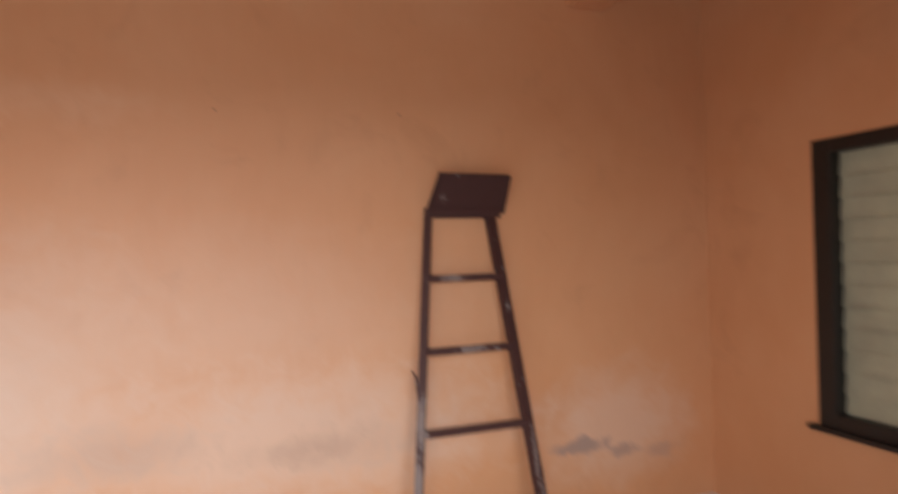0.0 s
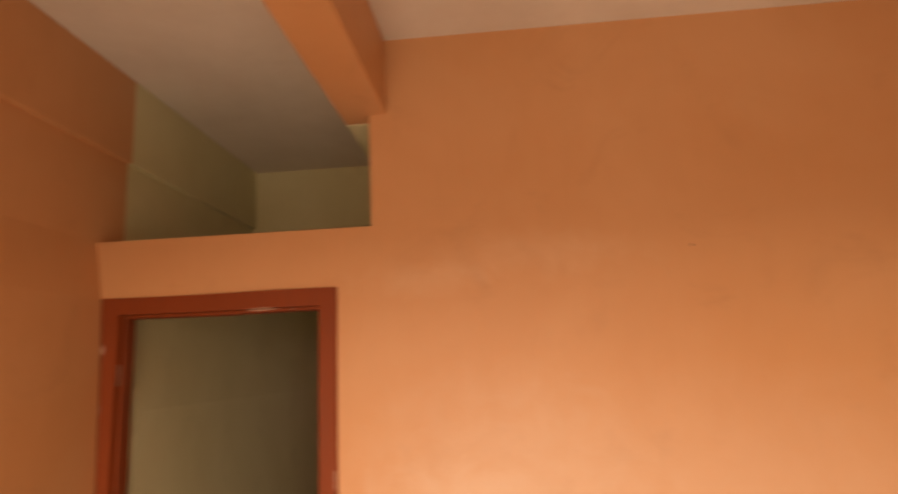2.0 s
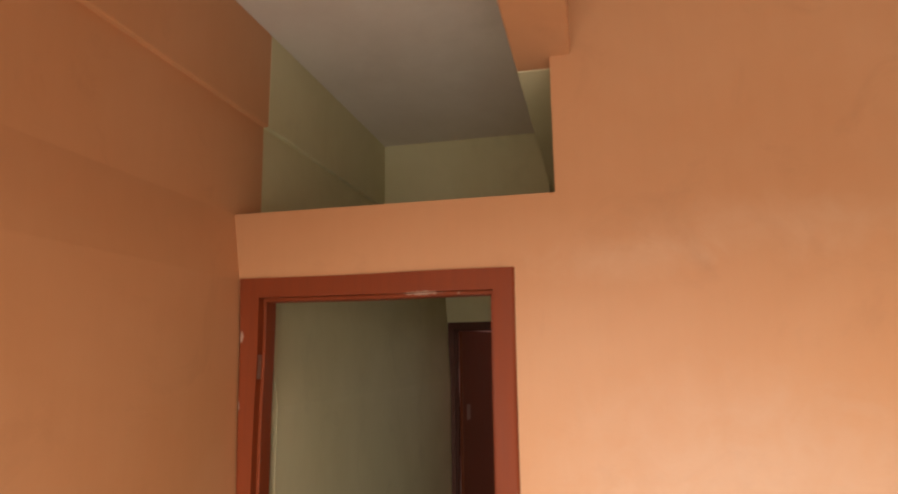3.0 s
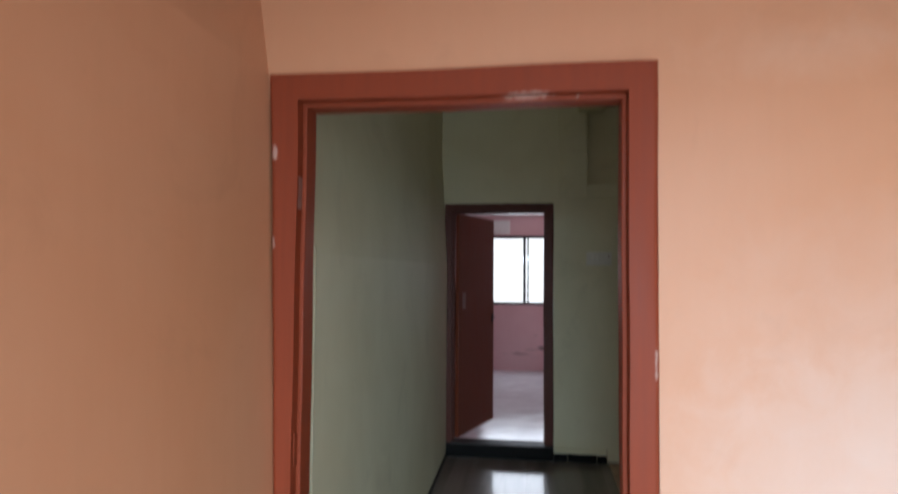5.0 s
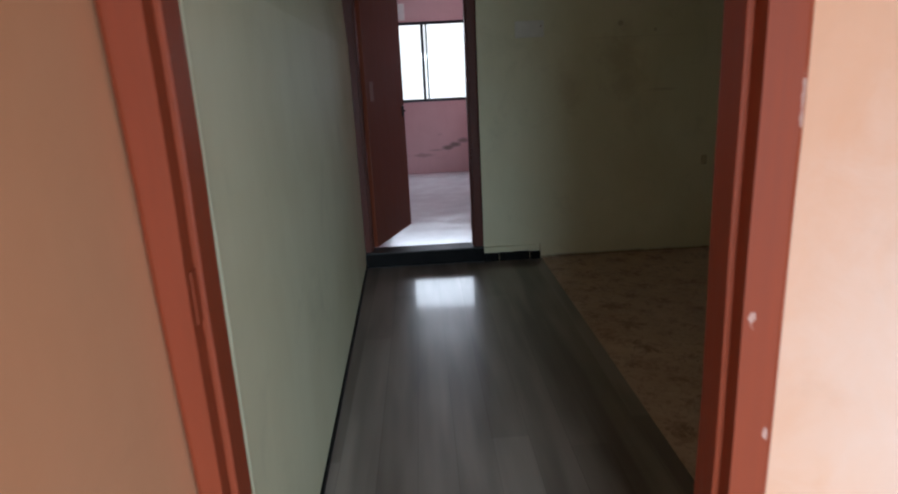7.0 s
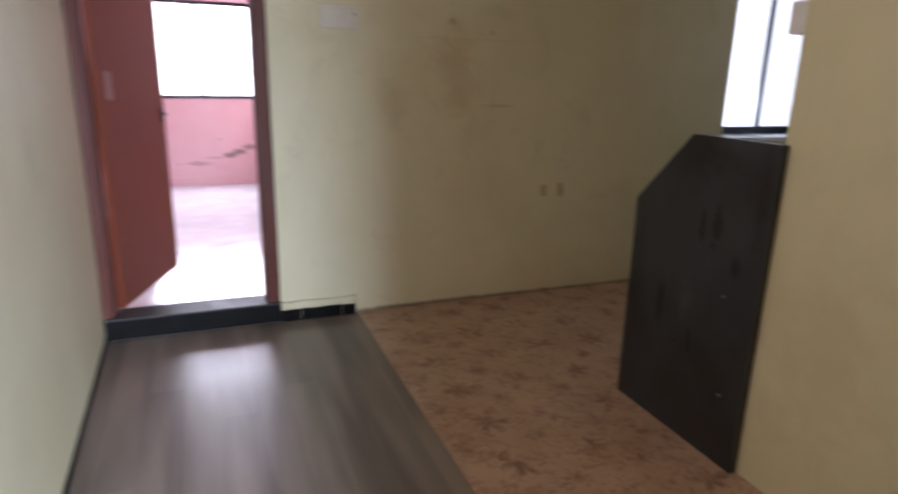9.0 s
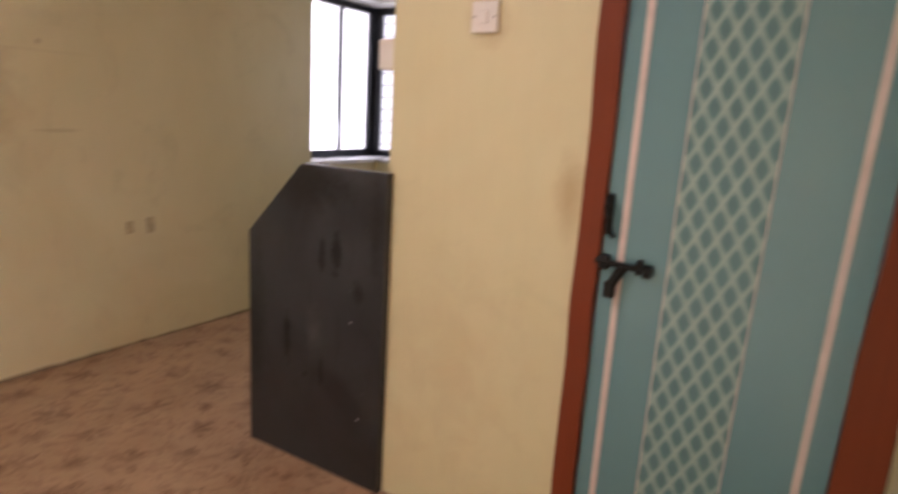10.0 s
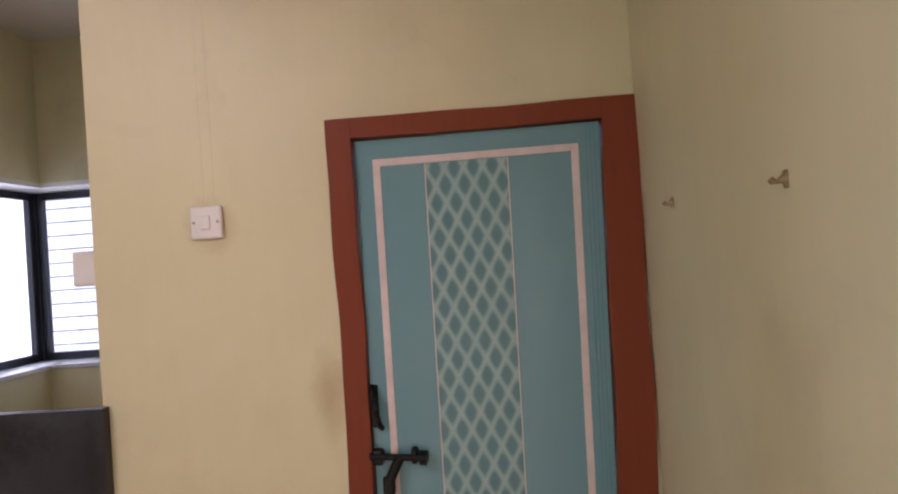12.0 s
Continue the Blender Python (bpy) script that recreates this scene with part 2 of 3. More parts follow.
def granite():
    m, nodes, links, bsdf = material("black_granite")
    vec = coords(nodes, links)
    dust = noise_tex(nodes, links, vec, 3.2, 7, 0.62, 0.5)
    col = ramp(nodes, links, dust, [(0.25, (0.011, 0.011, 0.013)), (0.7, (0.036, 0.037, 0.042))])
    drip = noise_tex(nodes, links, coords(nodes, links, (1, 14, 2.2)), 1.6, 3, 0.5)
    col = mix(nodes, links, ramp(nodes, links, drip, [(0.62, (0,) * 3), (0.68, (0.25,) * 3)]), col, (0.006, 0.006, 0.007))
    for y, z, w, h, tone in ((1.93, 1.12, 0.26, 0.10, 0.007), (2.235, 0.6, 0.05, 0.42, 0.008), (1.64, 1.0, 0.03, 0.2, 0.01),
                             (1.89, 0.865, 0.020, 0.07, 0.003), (1.82, 0.885, 0.026, 0.10, 0.003), (1.715, 0.755, 0.032, 0.055, 0.003), (2.068, 0.50, 0.022, 0.12, 0.003), (1.97, 0.38, 0.014, 0.012, 0.003),
                             (1.887, 0.405, 0.015, 0.06, 0.003), (1.70, 0.27, 0.006, 0.008, 0.4), (1.745, 0.64, 0.005, 0.007, 0.4), (1.93, 0.56, 0.05, 0.12, 0.05)):
        col = mix(nodes, links, spot(nodes, links, vec, (2.3, y, z), (1, w, h), 0.5, 0.4 if w < 0.028 else 0.85, 25), col, (tone,) * 3)
    speck = ramp(nodes, links, noise_tex(nodes, links, vec, 70, 2, 0.5), [(0.76, (0,) * 3), (0.79, (0.6,) * 3)])
    col = mix(nodes, links, speck, col, (0.22, 0.22, 0.23))
    links.new(col, bsdf.inputs["Base Color"])
    links.new(ramp(nodes, links, dust, [(0.3, (0.28,) * 3), (0.7, (0.6,) * 3)]), bsdf.inputs["Roughness"])
    return m


def laminate():
    """Smooth coloured sheet with faint cloudy fading."""
    m, nodes, links, bsdf = material("teal_door_laminate")
    n = noise_tex(nodes, links, coords(nodes, links), 1.7, 2, 0.5)
    links.new(ramp(nodes, links, n, [(0.3, (0.125, 0.262, 0.305)), (0.7, (0.150, 0.290, 0.325))]), bsdf.inputs["Base Color"])
    bsdf.inputs["Roughness"].default_value = 0.24
    return m


def glass():
    m, nodes, links, bsdf = material("window_glass")
    bsdf.inputs["Transmission Weight"].default_value = 1
    bsdf.inputs["Roughness"].default_value, bsdf.inputs["IOR"].default_value = 0.03, 1.45
    bsdf.inputs["Base Color"].default_value = (0.95, 0.98, 0.97, 1)
    return m


def glow(name, colour, strength):
    m = bpy.data.materials.new(name)
    m.use_nodes = True
    nt = m.node_tree
    nt.nodes.clear()
    e, o = nt.nodes.new("ShaderNodeEmission"), nt.nodes.new("ShaderNodeOutputMaterial")
    e.inputs[0].default_value, e.inputs[1].default_value = (*colour, 1), strength
    nt.links.new(e.outputs[0], o.inputs[0])
    return m


PEACH, PEACH2 = (0.60, 0.275, 0.132), (0.64, 0.322, 0.172)
CREAM, CREAM2 = (0.61, 0.555, 0.342), (0.69, 0.645, 0.43)
DAMP = (0.27, 0.20, 0.18)
ORANGE = wall_paint("orange_distemper", PEACH, PEACH2, 0.5)
# broad pale spots: daylight low on the wall painted in, with some fading
FADED_LIT = (0.65, 0.47, 0.375)
ORANGE_DAMP_LIT = wall_paint("orange_distemper_damp_lit", PEACH, PEACH2, 0.5, 0.25, [
    ((2.9, 0, 0.62), (1.5, 1, 0.42), FADED_LIT, 0.65, 0.25, 0.7), ((4.75, 0, 0.5), (0.65, 1, 0.4), FADED_LIT, 0.5, 0.25, 0.7),
    ((1.75, 0, 1.05), (0.75, 1, 0.75), FADED_LIT, 0.5, 0.12, 0.9), ((1.55, 0, 0.75), (0.65, 1, 0.65), (0.70, 0.55, 0.46), 0.55, 0.12, 0.9), ((2.7, 0, 1.15), (1.5, 1, 0.6), FADED_LIT, 0.35, 0.12, 0.9), ((2.95, 0, 0.58), (0.4, 1, 0.09), (0.40, 0.26, 0.19), 0.4, 0.5, 0.9),
    ((4.50, 0, 0.40), (0.22, 1, 0.055), DAMP, 0.75, 0.7, 0.5), ((4.78, 0, 0.35), (0.11, 1, 0.05), DAMP, 0.6, 0.7, 0.5),
    ((5.05, 0, 0.32), (0.14, 1, 0.05), DAMP, 0.35, 0.7, 0.6), ((2.2, 0, 0.66), (0.5, 1, 0.16), (0.42, 0.27, 0.2), 0.4, 0.6, 0.8),
    # the pale pair near z 2.2 paints the upper edge of that daylight
    ((3.2, 0, 0.58), (0.45, 1, 0.13), (0.42, 0.27, 0.2), 0.35, 0.6, 0.8), ((1.95, 0, 2.2), (0.5, 1, 0.12), (0.70, 0.46, 0.32), 0.2, 0.5, 0.9),
    ((1.5, 0, 2.12), (0.35, 1, 0.09), (0.70, 0.46, 0.32), 0.2, 0.5, 0.9)])
YELLOW = wall_paint("cream_yellow_distemper", CREAM, CREAM2, 0.66)
YELLOW_FAR = wall_paint("cream_yellow_marked", CREAM, CREAM2, 0.5, 0.3, [
    ((1.97, YF, 1.42), (0.16, 1, 0.30), (0.42, 0.32, 0.18), 0.4, 0.7, 0.8), ((1.6, YF, 1.25), (0.12, 1, 0.2), (0.44, 0.35, 0.2), 0.3, 0.7, 0.8),
    ((2.25, YF, 1.21), (0.13, 1, 0.012), (0.3, 0.22, 0.12), 0.3, 0.3, 0.6), ((1.95, YF, 1.67), (0.02, 1, 0.02), (0.2, 0.13, 0.08), 0.4, 0.4, 0.5),
    ((2.2, YF, 1.62), (0.015, 1, 0.015), (0.2, 0.13, 0.08), 0.4, 0.4, 0.5), ((2.05, YF, 1.58), (0.5, 1, 0.006), (0.35, 0.27, 0.15), 0.15, 0.1, 0.5),
    # these two draw a thin dark brown line along the wall foot
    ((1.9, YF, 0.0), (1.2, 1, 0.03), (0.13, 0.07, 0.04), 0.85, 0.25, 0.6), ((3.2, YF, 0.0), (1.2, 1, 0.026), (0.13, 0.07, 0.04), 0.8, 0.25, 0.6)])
YELLOW_DOOR = wall_paint("cream_yellow_handled", CREAM, CREAM2, 0.5, 0.2, [
    ((XD, 0.975, 1.20), (1, 0.055, 0.17), (0.40, 0.27, 0.13), 0.6, 0.35, 0.9), ((XD, 1.275, 1.68), (1, 0.085, 0.085), (0.36, 0.24, 0.11), 0.55, 0.3, 0.7),
    ((XD, 1.35, 0.6), (1, 0.3, 0.4), (0.5, 0.4, 0.24), 0.3, 0.7, 0.9), ((1.45, 0.14, 1.40), (0.12, 1, 0.1), (0.4, 0.32, 0.18), 0.18, 0.7, 0.8)])
PINK = wall_paint("pink_distemper", (0.64, 0.41, 0.415), (0.71, 0.49, 0.495), 0.6, 0.25, [
    ((0.72, YW, 0.335), (0.15, 1, 0.018), (0.34, 0.24, 0.22), 0.6, 0.3, 0.7), ((0.90, YW, 0.365), (0.10, 1, 0.045), (0.22, 0.17, 0.15), 0.9, 0.22, 0.5),
    ((1.0, YW, 0.405), (0.10, 1, 0.05), (0.21, 0.165, 0.15), 0.9, 0.22, 0.5), ((1.12, YW, 0.46), (0.11, 1, 0.045), (0.25, 0.19, 0.17), 0.85, 0.25, 0.6), ((0.78, YW, 0.56), (0.05, 1, 0.02), (0.45, 0.3, 0.3), 0.4, 0.4, 0.7),
    ((0.5, YW, 0.27), (0.25, 1, 0.035), (0.35, 0.22, 0.2), 0.6, 0.6, 0.5), ((1.3, YW, 0.05), (0.1, 1, 0.06), (0.2, 0.13, 0.12), 0.8, 0.4, 0.5)])
CEILING = wall_paint("whitewash", (0.62, 0.55, 0.48), (0.72, 0.66, 0.59), 0.8, 0.15)
TILE = plain("white_floor_tile", (0.58, 0.59, 0.61), 0.18, 0, 0.06, 4, 0.05)
FRAME = gloss_paint("red_oxide_paint", (0.235, 0.043, 0.0145), 0.52, (0.5, 0.36, 0.28), -0.05, 9, [
    ((0.070, 0, 1.88), (0.008, 1, 0.028)), ((0.072, 0, 1.62), (0.005, 1, 0.02)), ((1.057, 0, 0.953), (0.008, 1, 0.015)), ((1.100, 0, 0.733), (0.005, 1, 0.013)),
    ((1.072, 0, 0.46), (0.013, 1, 0.05)), ((1.063, 0, 0.40), (0.008, 1, 0.022)), ((1.109, 0, 1.318), (0.004, 1, 0.05)), ((0.78, 0.05, 2.022), (0.07, 1, 0.006))])
FRAME_BED = gloss_paint("maroon_paint", (0.105, 0.032, 0.021), 0.45, (0.4, 0.28, 0.2), -0.07, 9)
FRAME_DARK = gloss_paint("dark_red_oxide_paint", (0.20, 0.042, 0.016), 0.45, (0.4, 0.28, 0.2), -0.07, 9)
LEAF = gloss_paint("dark_red_door_paint", (0.18, 0.044, 0.019), 0.4, (0.5, 0.4, 0.33), -0.08)
STICKER = plain("faded_paper", (0.30, 0.17, 0.15), 0.6, 0, 0.2, 30)
BLUE = laminate()
STRIPE = plain("pale_pink_strip", (0.62, 0.52, 0.50), 0.4, 0, 0.1, 20)
LATTICE = lattice_print()
LADDER = gloss_paint("dark_brown_steel", (0.062, 0.027, 0.025), 0.4, (0.36, 0.33, 0.32), 0.01, 11, [
    ((3.495, -0.27, 0.70), (0.03, 1, 0.13)), ((3.46, -0.33, 0.45), (0.03, 1, 0.12)), ((3.43, -0.38, 0.2), (0.03, 1, 0.14)), ((4.06, -0.3, 0.5), (0.012, 1, 0.16)),
    ((4.08, -0.36, 0.25), (0.015, 1, 0.14)), ((3.78, -0.2, 1.031), (0.07, 1, 0.02)), ((3.72, -0.12, 1.381), (0.06, 1, 0.02))],
    (0.19, 0.145, 0.135))
DARKWOOD = plain("dark_window_frame", (0.010, 0.007, 0.006), 0.45, 0, 0.25, 18)
ALU = plain("bronze_aluminium", (0.025, 0.027, 0.035), 0.35, 0.3, 0.2, 20)
IRON = plain("black_iron", (0.012, 0.011, 0.011), 0.42, 0.6, 0.3, 40)
STEEL = plain("dull_steel", (0.45, 0.42, 0.38), 0.35, 0.9, 0.2, 40)
BRASS = plain("tarnished_brass", (0.32, 0.24, 0.13), 0.4, 0.8, 0.25, 40)
PLASTIC = plain("white_plastic", (0.72, 0.69, 0.66), 0.35, 0, 0.05, 15)
OLDPLASTIC = plain("yellowed_plastic", (0.63, 0.59, 0.50), 0.4, 0, 0.06, 15)
GREYPLASTIC = plain("grey_plastic", (0.32, 0.29, 0.27), 0.4, 0, 0.1, 15)
MARBLE = plain("pale_sill_stone", (0.62, 0.62, 0.62), 0.3, 0, 0.15, 6)
WHITE = wall_paint("white_paint", (0.72, 0.71, 0.68), (0.78, 0.77, 0.74), 0.6, 0.15)
SLAT = plain("frosted_louvre_glass", (0.62, 0.60, 0.46), 0.5, 0, 0.15, 6)
SLAT.node_tree.nodes["Principled BSDF"].inputs["Transmission Weight"].default_value = 0.6
GRUBBY = plain("grubby_cream", (0.48, 0.41, 0.25), 0.6, 0, 0.25, 30)
BLACKSTONE = plain("black_polished_stone", (0.0075, 0.007, 0.0065), 0.5, 0, 0.4, 8)
BLACKSTONE.node_tree.nodes["Principled BSDF"].inputs["Specular IOR Level"].default_value = 0.08
DUSTY = plain("dusty_black_stone", (0.045, 0.043, 0.04), 0.6, 0, 0.8, 9)
WOODV, ROSE, GRANITE, GLASS = wood_vinyl(), rosette_vinyl(), granite(), glass()
DAYLIGHT = glow("overcast_daylight", (1.0, 0.955, 0.90), 2.1)
DAYLIGHT_BAY = glow("overcast_daylight_over_yard", (0.97, 0.99, 1.0), 0.6)
DAYLIGHT_DIM = glow("overcast_daylight_between_houses", (0.9, 0.96, 1.0), 0.3)
SHADED = glow("shaded_daylight", (0.85, 0.9, 0.75), 0.5)


# ---- building helpers ----
def box(bm, x0, x1, y0, y1, z0, z1, bevel=0.0, m=None):
    got = bmesh.ops.create_cube(bm, size=1)["verts"]
    bmesh.ops.scale(bm, vec=(x1 - x0, y1 - y0, z1 - z0), verts=got)
    bmesh.ops.translate(bm, vec=((x0 + x1) / 2, (y0 + y1) / 2, (z0 + z1) / 2), verts=got)
    if m is not None:
        bmesh.ops.transform(bm, matrix=m, verts=got)
    if bevel:
        edges = {e for v in got for e in v.link_edges}
        bmesh.ops.bevel(bm, geom=list(edges), offset=bevel, segments=2, affect="EDGES", profile=0.5)


def rod(bm, a, b, r, r2=None, seg=12):
    a, b = Vector(a), Vector(b)
    got = bmesh.ops.create_cone(bm, cap_ends=True, segments=seg, radius1=r, radius2=r if r2 is None else r2, depth=(b - a).length)["verts"]
    bmesh.ops.transform(bm, matrix=Matrix.Translation((a + b) / 2) @ (b - a).to_track_quat("Z", "Y").to_matrix().to_4x4(), verts=got)


def prism(bm, pts, shift):
    """A flat outline drawn out by shift."""
    lo = [bm.verts.new(p) for p in pts]
    hi = [bm.verts.new(Vector(p) + Vector(shift)) for p in pts]
    bm.faces.new(lo), bm.faces.new(hi[::-1])
    for i in range(len(pts)):
        j = (i + 1) % len(pts)
        bm.faces.new((lo[j], lo[i], hi[i], hi[j]))
    bmesh.ops.recalc_face_normals(bm, faces=bm.faces)


def wobble(bm, amount, freq=3.0, step=0.12):
    """Hand-made edges: cut long edges up and shift all by a slow noise."""
    for _ in range(5):
        long = [e for e in bm.edges if e.calc_length() > step]
        if not long:
            break
        bmesh.ops.subdivide_edges(bm, edges=long, cuts=1, use_grid_fill=True)
    for v in bm.verts:
        v.co += noise.noise_vector(v.co * freq) * amount
    return bm


def part(name, bm, mat, parent=None, label=""):
    me = bpy.data.meshes.new(name)
    bm.to_mesh(me)
    bm.free()
    me.materials.append(mat)
    ob = new(name, me)
    if parent is not None:
        ob.parent = parent
    return tagged(ob, label)


def boxes(name, mat, parent, rows, bevel=0.0, label=""):
    bm = bmesh.new()
    for r in rows:
        box(bm, *r, bevel=bevel)
    return part(name, bm, mat, parent, label)


def structure(name, mat, rows, label, category, bevel=0.0):
    return tagged(boxes(name, mat, None, rows, bevel), label, category, "", "structure")


def empty(name, at, label, category, group="", kind=""):
    ob = new(name)
    ob.location = at
    ob.empty_display_size = 0.1
    return tagged(ob, label, category, group, kind)


def adopt(thing):
    """Parts are drawn in world places; hold them there under the thing's base."""
    inv = Matrix.Translation(thing.location).inverted()
    for c in thing.children:
        c.matrix_parent_inverse = inv


# ---- the shell ----
structure("floor", TILE, [(-0.15, XR + 0.15, YS - 0.15, YF + 0.15, -0.12, 0), (-1.4, 1.54, YF + 0.15, YW + 0.15, -0.12, 0)], "pale tiled floor slab under all rooms", "floor")
structure("ceiling", CEILING, [(-0.15, XR + 0.15, YS - 0.15, YF + 0.15, H, H + 0.12), (-1.4, 1.54, YF + 0.15, YW + 0.15, H, H + 0.12)], "whitewashed concrete ceiling slab", "ceiling")

DX0, DX1, DZ = 0.048, 1.118, 2.10
LX, LZ = 1.273, 2.362
F = YB - 0.008


def pierced_wall(name, mat, along, u0, u1, z1, near, far, openings, label):
    """One upright wall with openings (u0, u1, z0, z1) cut right through; near and far give its two faces."""
    us = sorted({u0, u1, *(v for o in openings for v in o[:2] if u0 < v < u1)})
    zs = sorted({0, z1, *(v for o in openings for v in o[2:] if 0 < v < z1)})
    solid = {(i, k) for i in range(len(us) - 1) for k in range(len(zs) - 1)
             if not any(a < (us[i] + us[i + 1]) / 2 < b and c < (zs[k] + zs[k + 1]) / 2 < d for a, b, c, d in openings)}
    bm, known = bmesh.new(), {}

    def corner(i, k, side):
        if (i, k, side) not in known:
            u, v = us[i], (near, far)[side](us[i])
            known[i, k, side] = bm.verts.new((u, v, zs[k]) if along == "x" else (v, u, zs[k]))
        return known[i, k, side]

    for i, k in sorted(solid):
        ring = [(i, k), (i + 1, k), (i + 1, k + 1), (i, k + 1)]
        for side in (0, 1):
            bm.faces.new([corner(*c, side) for c in ring])
        for c, d, other in ((0, 1, (i, k - 1)), (1, 2, (i + 1, k)), (2, 3, (i, k + 1)), (3, 0, (i - 1, k))):
            if other not in solid:
                bm.faces.new([corner(*ring[c], 0), corner(*ring[d], 0), corner(*ring[d], 1), corner(*ring[c], 1)])
    bmesh.ops.recalc_face_normals(bm, faces=bm.faces)
    return tagged(part(name, bm, mat), label, "wall", "", "structure")


def flat(v):
    return lambda u: v


HALL_HOLES = [(DX0, DX1, -1, DZ), (-1, LX, LZ, H + 1)]
pierced_wall("wall_hall_north", ORANGE_DAMP_LIT, "x", 0, XR, H, flat(0), flat(F), HALL_HOLES, "orange painted hall wall with doorway and loft opening")


def slab(bm, quad, z0, z1):
    """An upright block over a four-sided plan."""
    prism(bm, [(x, y, z0) for x, y in quad], (0, 0, z1 - z0))


def back(x):
    """Rear face of the doorway wall, which runs a little out of square."""
    return 0.20 - 0.0408 * x


pierced_wall("wall_kitchen_south", YELLOW_DOOR, "x", 0, 2.8, H, flat(F), back, HALL_HOLES, "cream yellow back of the doorway wall")
bm = bmesh.new()
prism(bm, [(-0.15, YS, 0), (0.108, YS, 0), (0.045, YS, DZ), (0.010, YS, LZ), (-0.15, YS, LZ)], (0, F - YS, 0))
prism(bm, [(-0.15, YS, LZ), (0.010, YS, LZ), (0.0, YS, H), (-0.15, YS, H)], (0, 0.2 - YS, 0))
tagged(part("wall_hall_west", bm, ORANGE), "orange painted side wall of the hall", "wall", "", "structure")
structure("trim_hall_beam", ORANGE, [(0, 0.03, YS, 0.2, 2.80, H)], "orange beam edge along the wall top", "beam", 0.004)
pierced_wall("wall_hall_east", ORANGE, "y", YS, 0.15, H, flat(XR), flat(XR + 0.15), [(-2.05, -0.745, 0.585, 2.02)], "orange painted wall with a louvred window")
pierced_wall("wall_hall_south", ORANGE, "x", -0.15, XR + 0.15, H, flat(YS), flat(YS - 0.15), [(0.2, 3.45, -1, 2.1)], "orange wall with the wide entrance opening")
structure("beam_hall", ORANGE, [(1.142, 1.35, YS, YB, 2.876, H)], "orange plastered ceiling beam", "beam", 0.006)
structure("beam_hall_east", ORANGE, [(4.49, 4.72, YS, 0, 2.876, H)], "orange plastered ceiling beam", "beam", 0.006)
structure("beam_kitchen", YELLOW, [(1.142, 1.35, YB, YF, 2.876, H)], "cream yellow ceiling beam", "beam", 0.006)
structure("beam_kitchen_cross", YELLOW, [(0, 1.142, 1.76, 1.98, 2.78, H)], "cream yellow cross beam over the passage", "beam", 0.006)
bm = bmesh.new()
prism(bm, [(-0.15, 0.2, 0), (0.12, 0.2, 0), (0.12, 0.2, 1.6), (0.0, 0.2, 2.5), (0.0, 0.2, 2.8), (-0.15, 0.2, 2.8)], (0, YF - 0.2, 0))
for v in bm.verts:
    if v.co.y > 3 and v.co.x > 0.1:
        v.co.x = 0.05
tagged(part("wall_passage", bm, YELLOW), "pale yellow passage wall", "wall", "", "structure")
bm = bmesh.new()
# gap added out of sight to let the fill lamp reach the teal door
box(bm, -0.15, 0, 0.2, 2.05, 2.8, H), box(bm, -0.15, 0, 2.65, YF, 2.8, H), box(bm, -0.15, 0, 2.05, 2.65, 3.13, H)
bmesh.ops.remove_doubles(bm, verts=bm.verts, dist=0.0005)
tagged(part("wall_passage_top", bm, YELLOW), "yellow wall top with an added, unseen light opening", "wall", "", "structure")
structure("trim_kitchen_beam", YELLOW, [(0, 0.03, 0.2, 1.76, 2.80, H)], "yellow beam edge along the passage wall", "beam", 0.004)
W0, W1, WT = 0.028, 0.940, 2.12
N0, N1, NZ0, NZ1 = 1.213, 2.45, 2.276, 2.95
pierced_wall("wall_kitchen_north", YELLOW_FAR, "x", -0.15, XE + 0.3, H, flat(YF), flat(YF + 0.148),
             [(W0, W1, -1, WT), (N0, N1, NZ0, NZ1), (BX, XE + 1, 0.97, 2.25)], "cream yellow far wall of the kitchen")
structure("wall_niche_back", YELLOW, [(N0, N1, YF + 0.13, YF + 0.148, NZ0, NZ1)], "cream yellow back of the loft niche", "niche")
structure("trim_kitchen_ledge", YELLOW, [(0.985, N0, YF - 0.018, YF, 2.158, H), (N0, BX, YF - 0.018, YF, 2.158, NZ0), (N1, BX, YF - 0.018, YF, NZ0, H)], "raised plaster band above door height", "trim", 0.003)
pierced_wall("wall_kitchen_east", YELLOW, "y", YP - 0.12, YF, H, flat(XE), flat(XE + 0.15), [(2.75, YF + 1, 0.97, 2.25)], "cream yellow end wall under the bay")
BD0, BD1, BDZ = 0.112, 0.932, 1.938
bm = bmesh.new()
prism(bm, [(XD, BD1, 0), (XD, YP, 0), (XD, YP, H), (XD, 0.06, H), (XD, 0.06, BDZ), (XD, BD1, BDZ)], (0.11, 0, 0))
prism(bm, [(XD, 0.06, 0), (XD, 0.131, 0), (XD, 0.106, BDZ), (XD, 0.06, BDZ)], (0.11, 0, 0))
tagged(part("wall_bathroom", bm, YELLOW_DOOR), "cream yellow wall round the teal door", "wall", "", "structure")
structure("wall_kitchen_inner", YELLOW, [(XD + 0.11, XE, YP - 0.12, YP, 0, H)], "cream yellow inner kitchen wall", "wall")
structure("wall_bedroom_west", PINK, [(-1.4, -1.25, YF + 0.15, YW, 0, H)], "faded pink side wall of the bedroom", "wall")
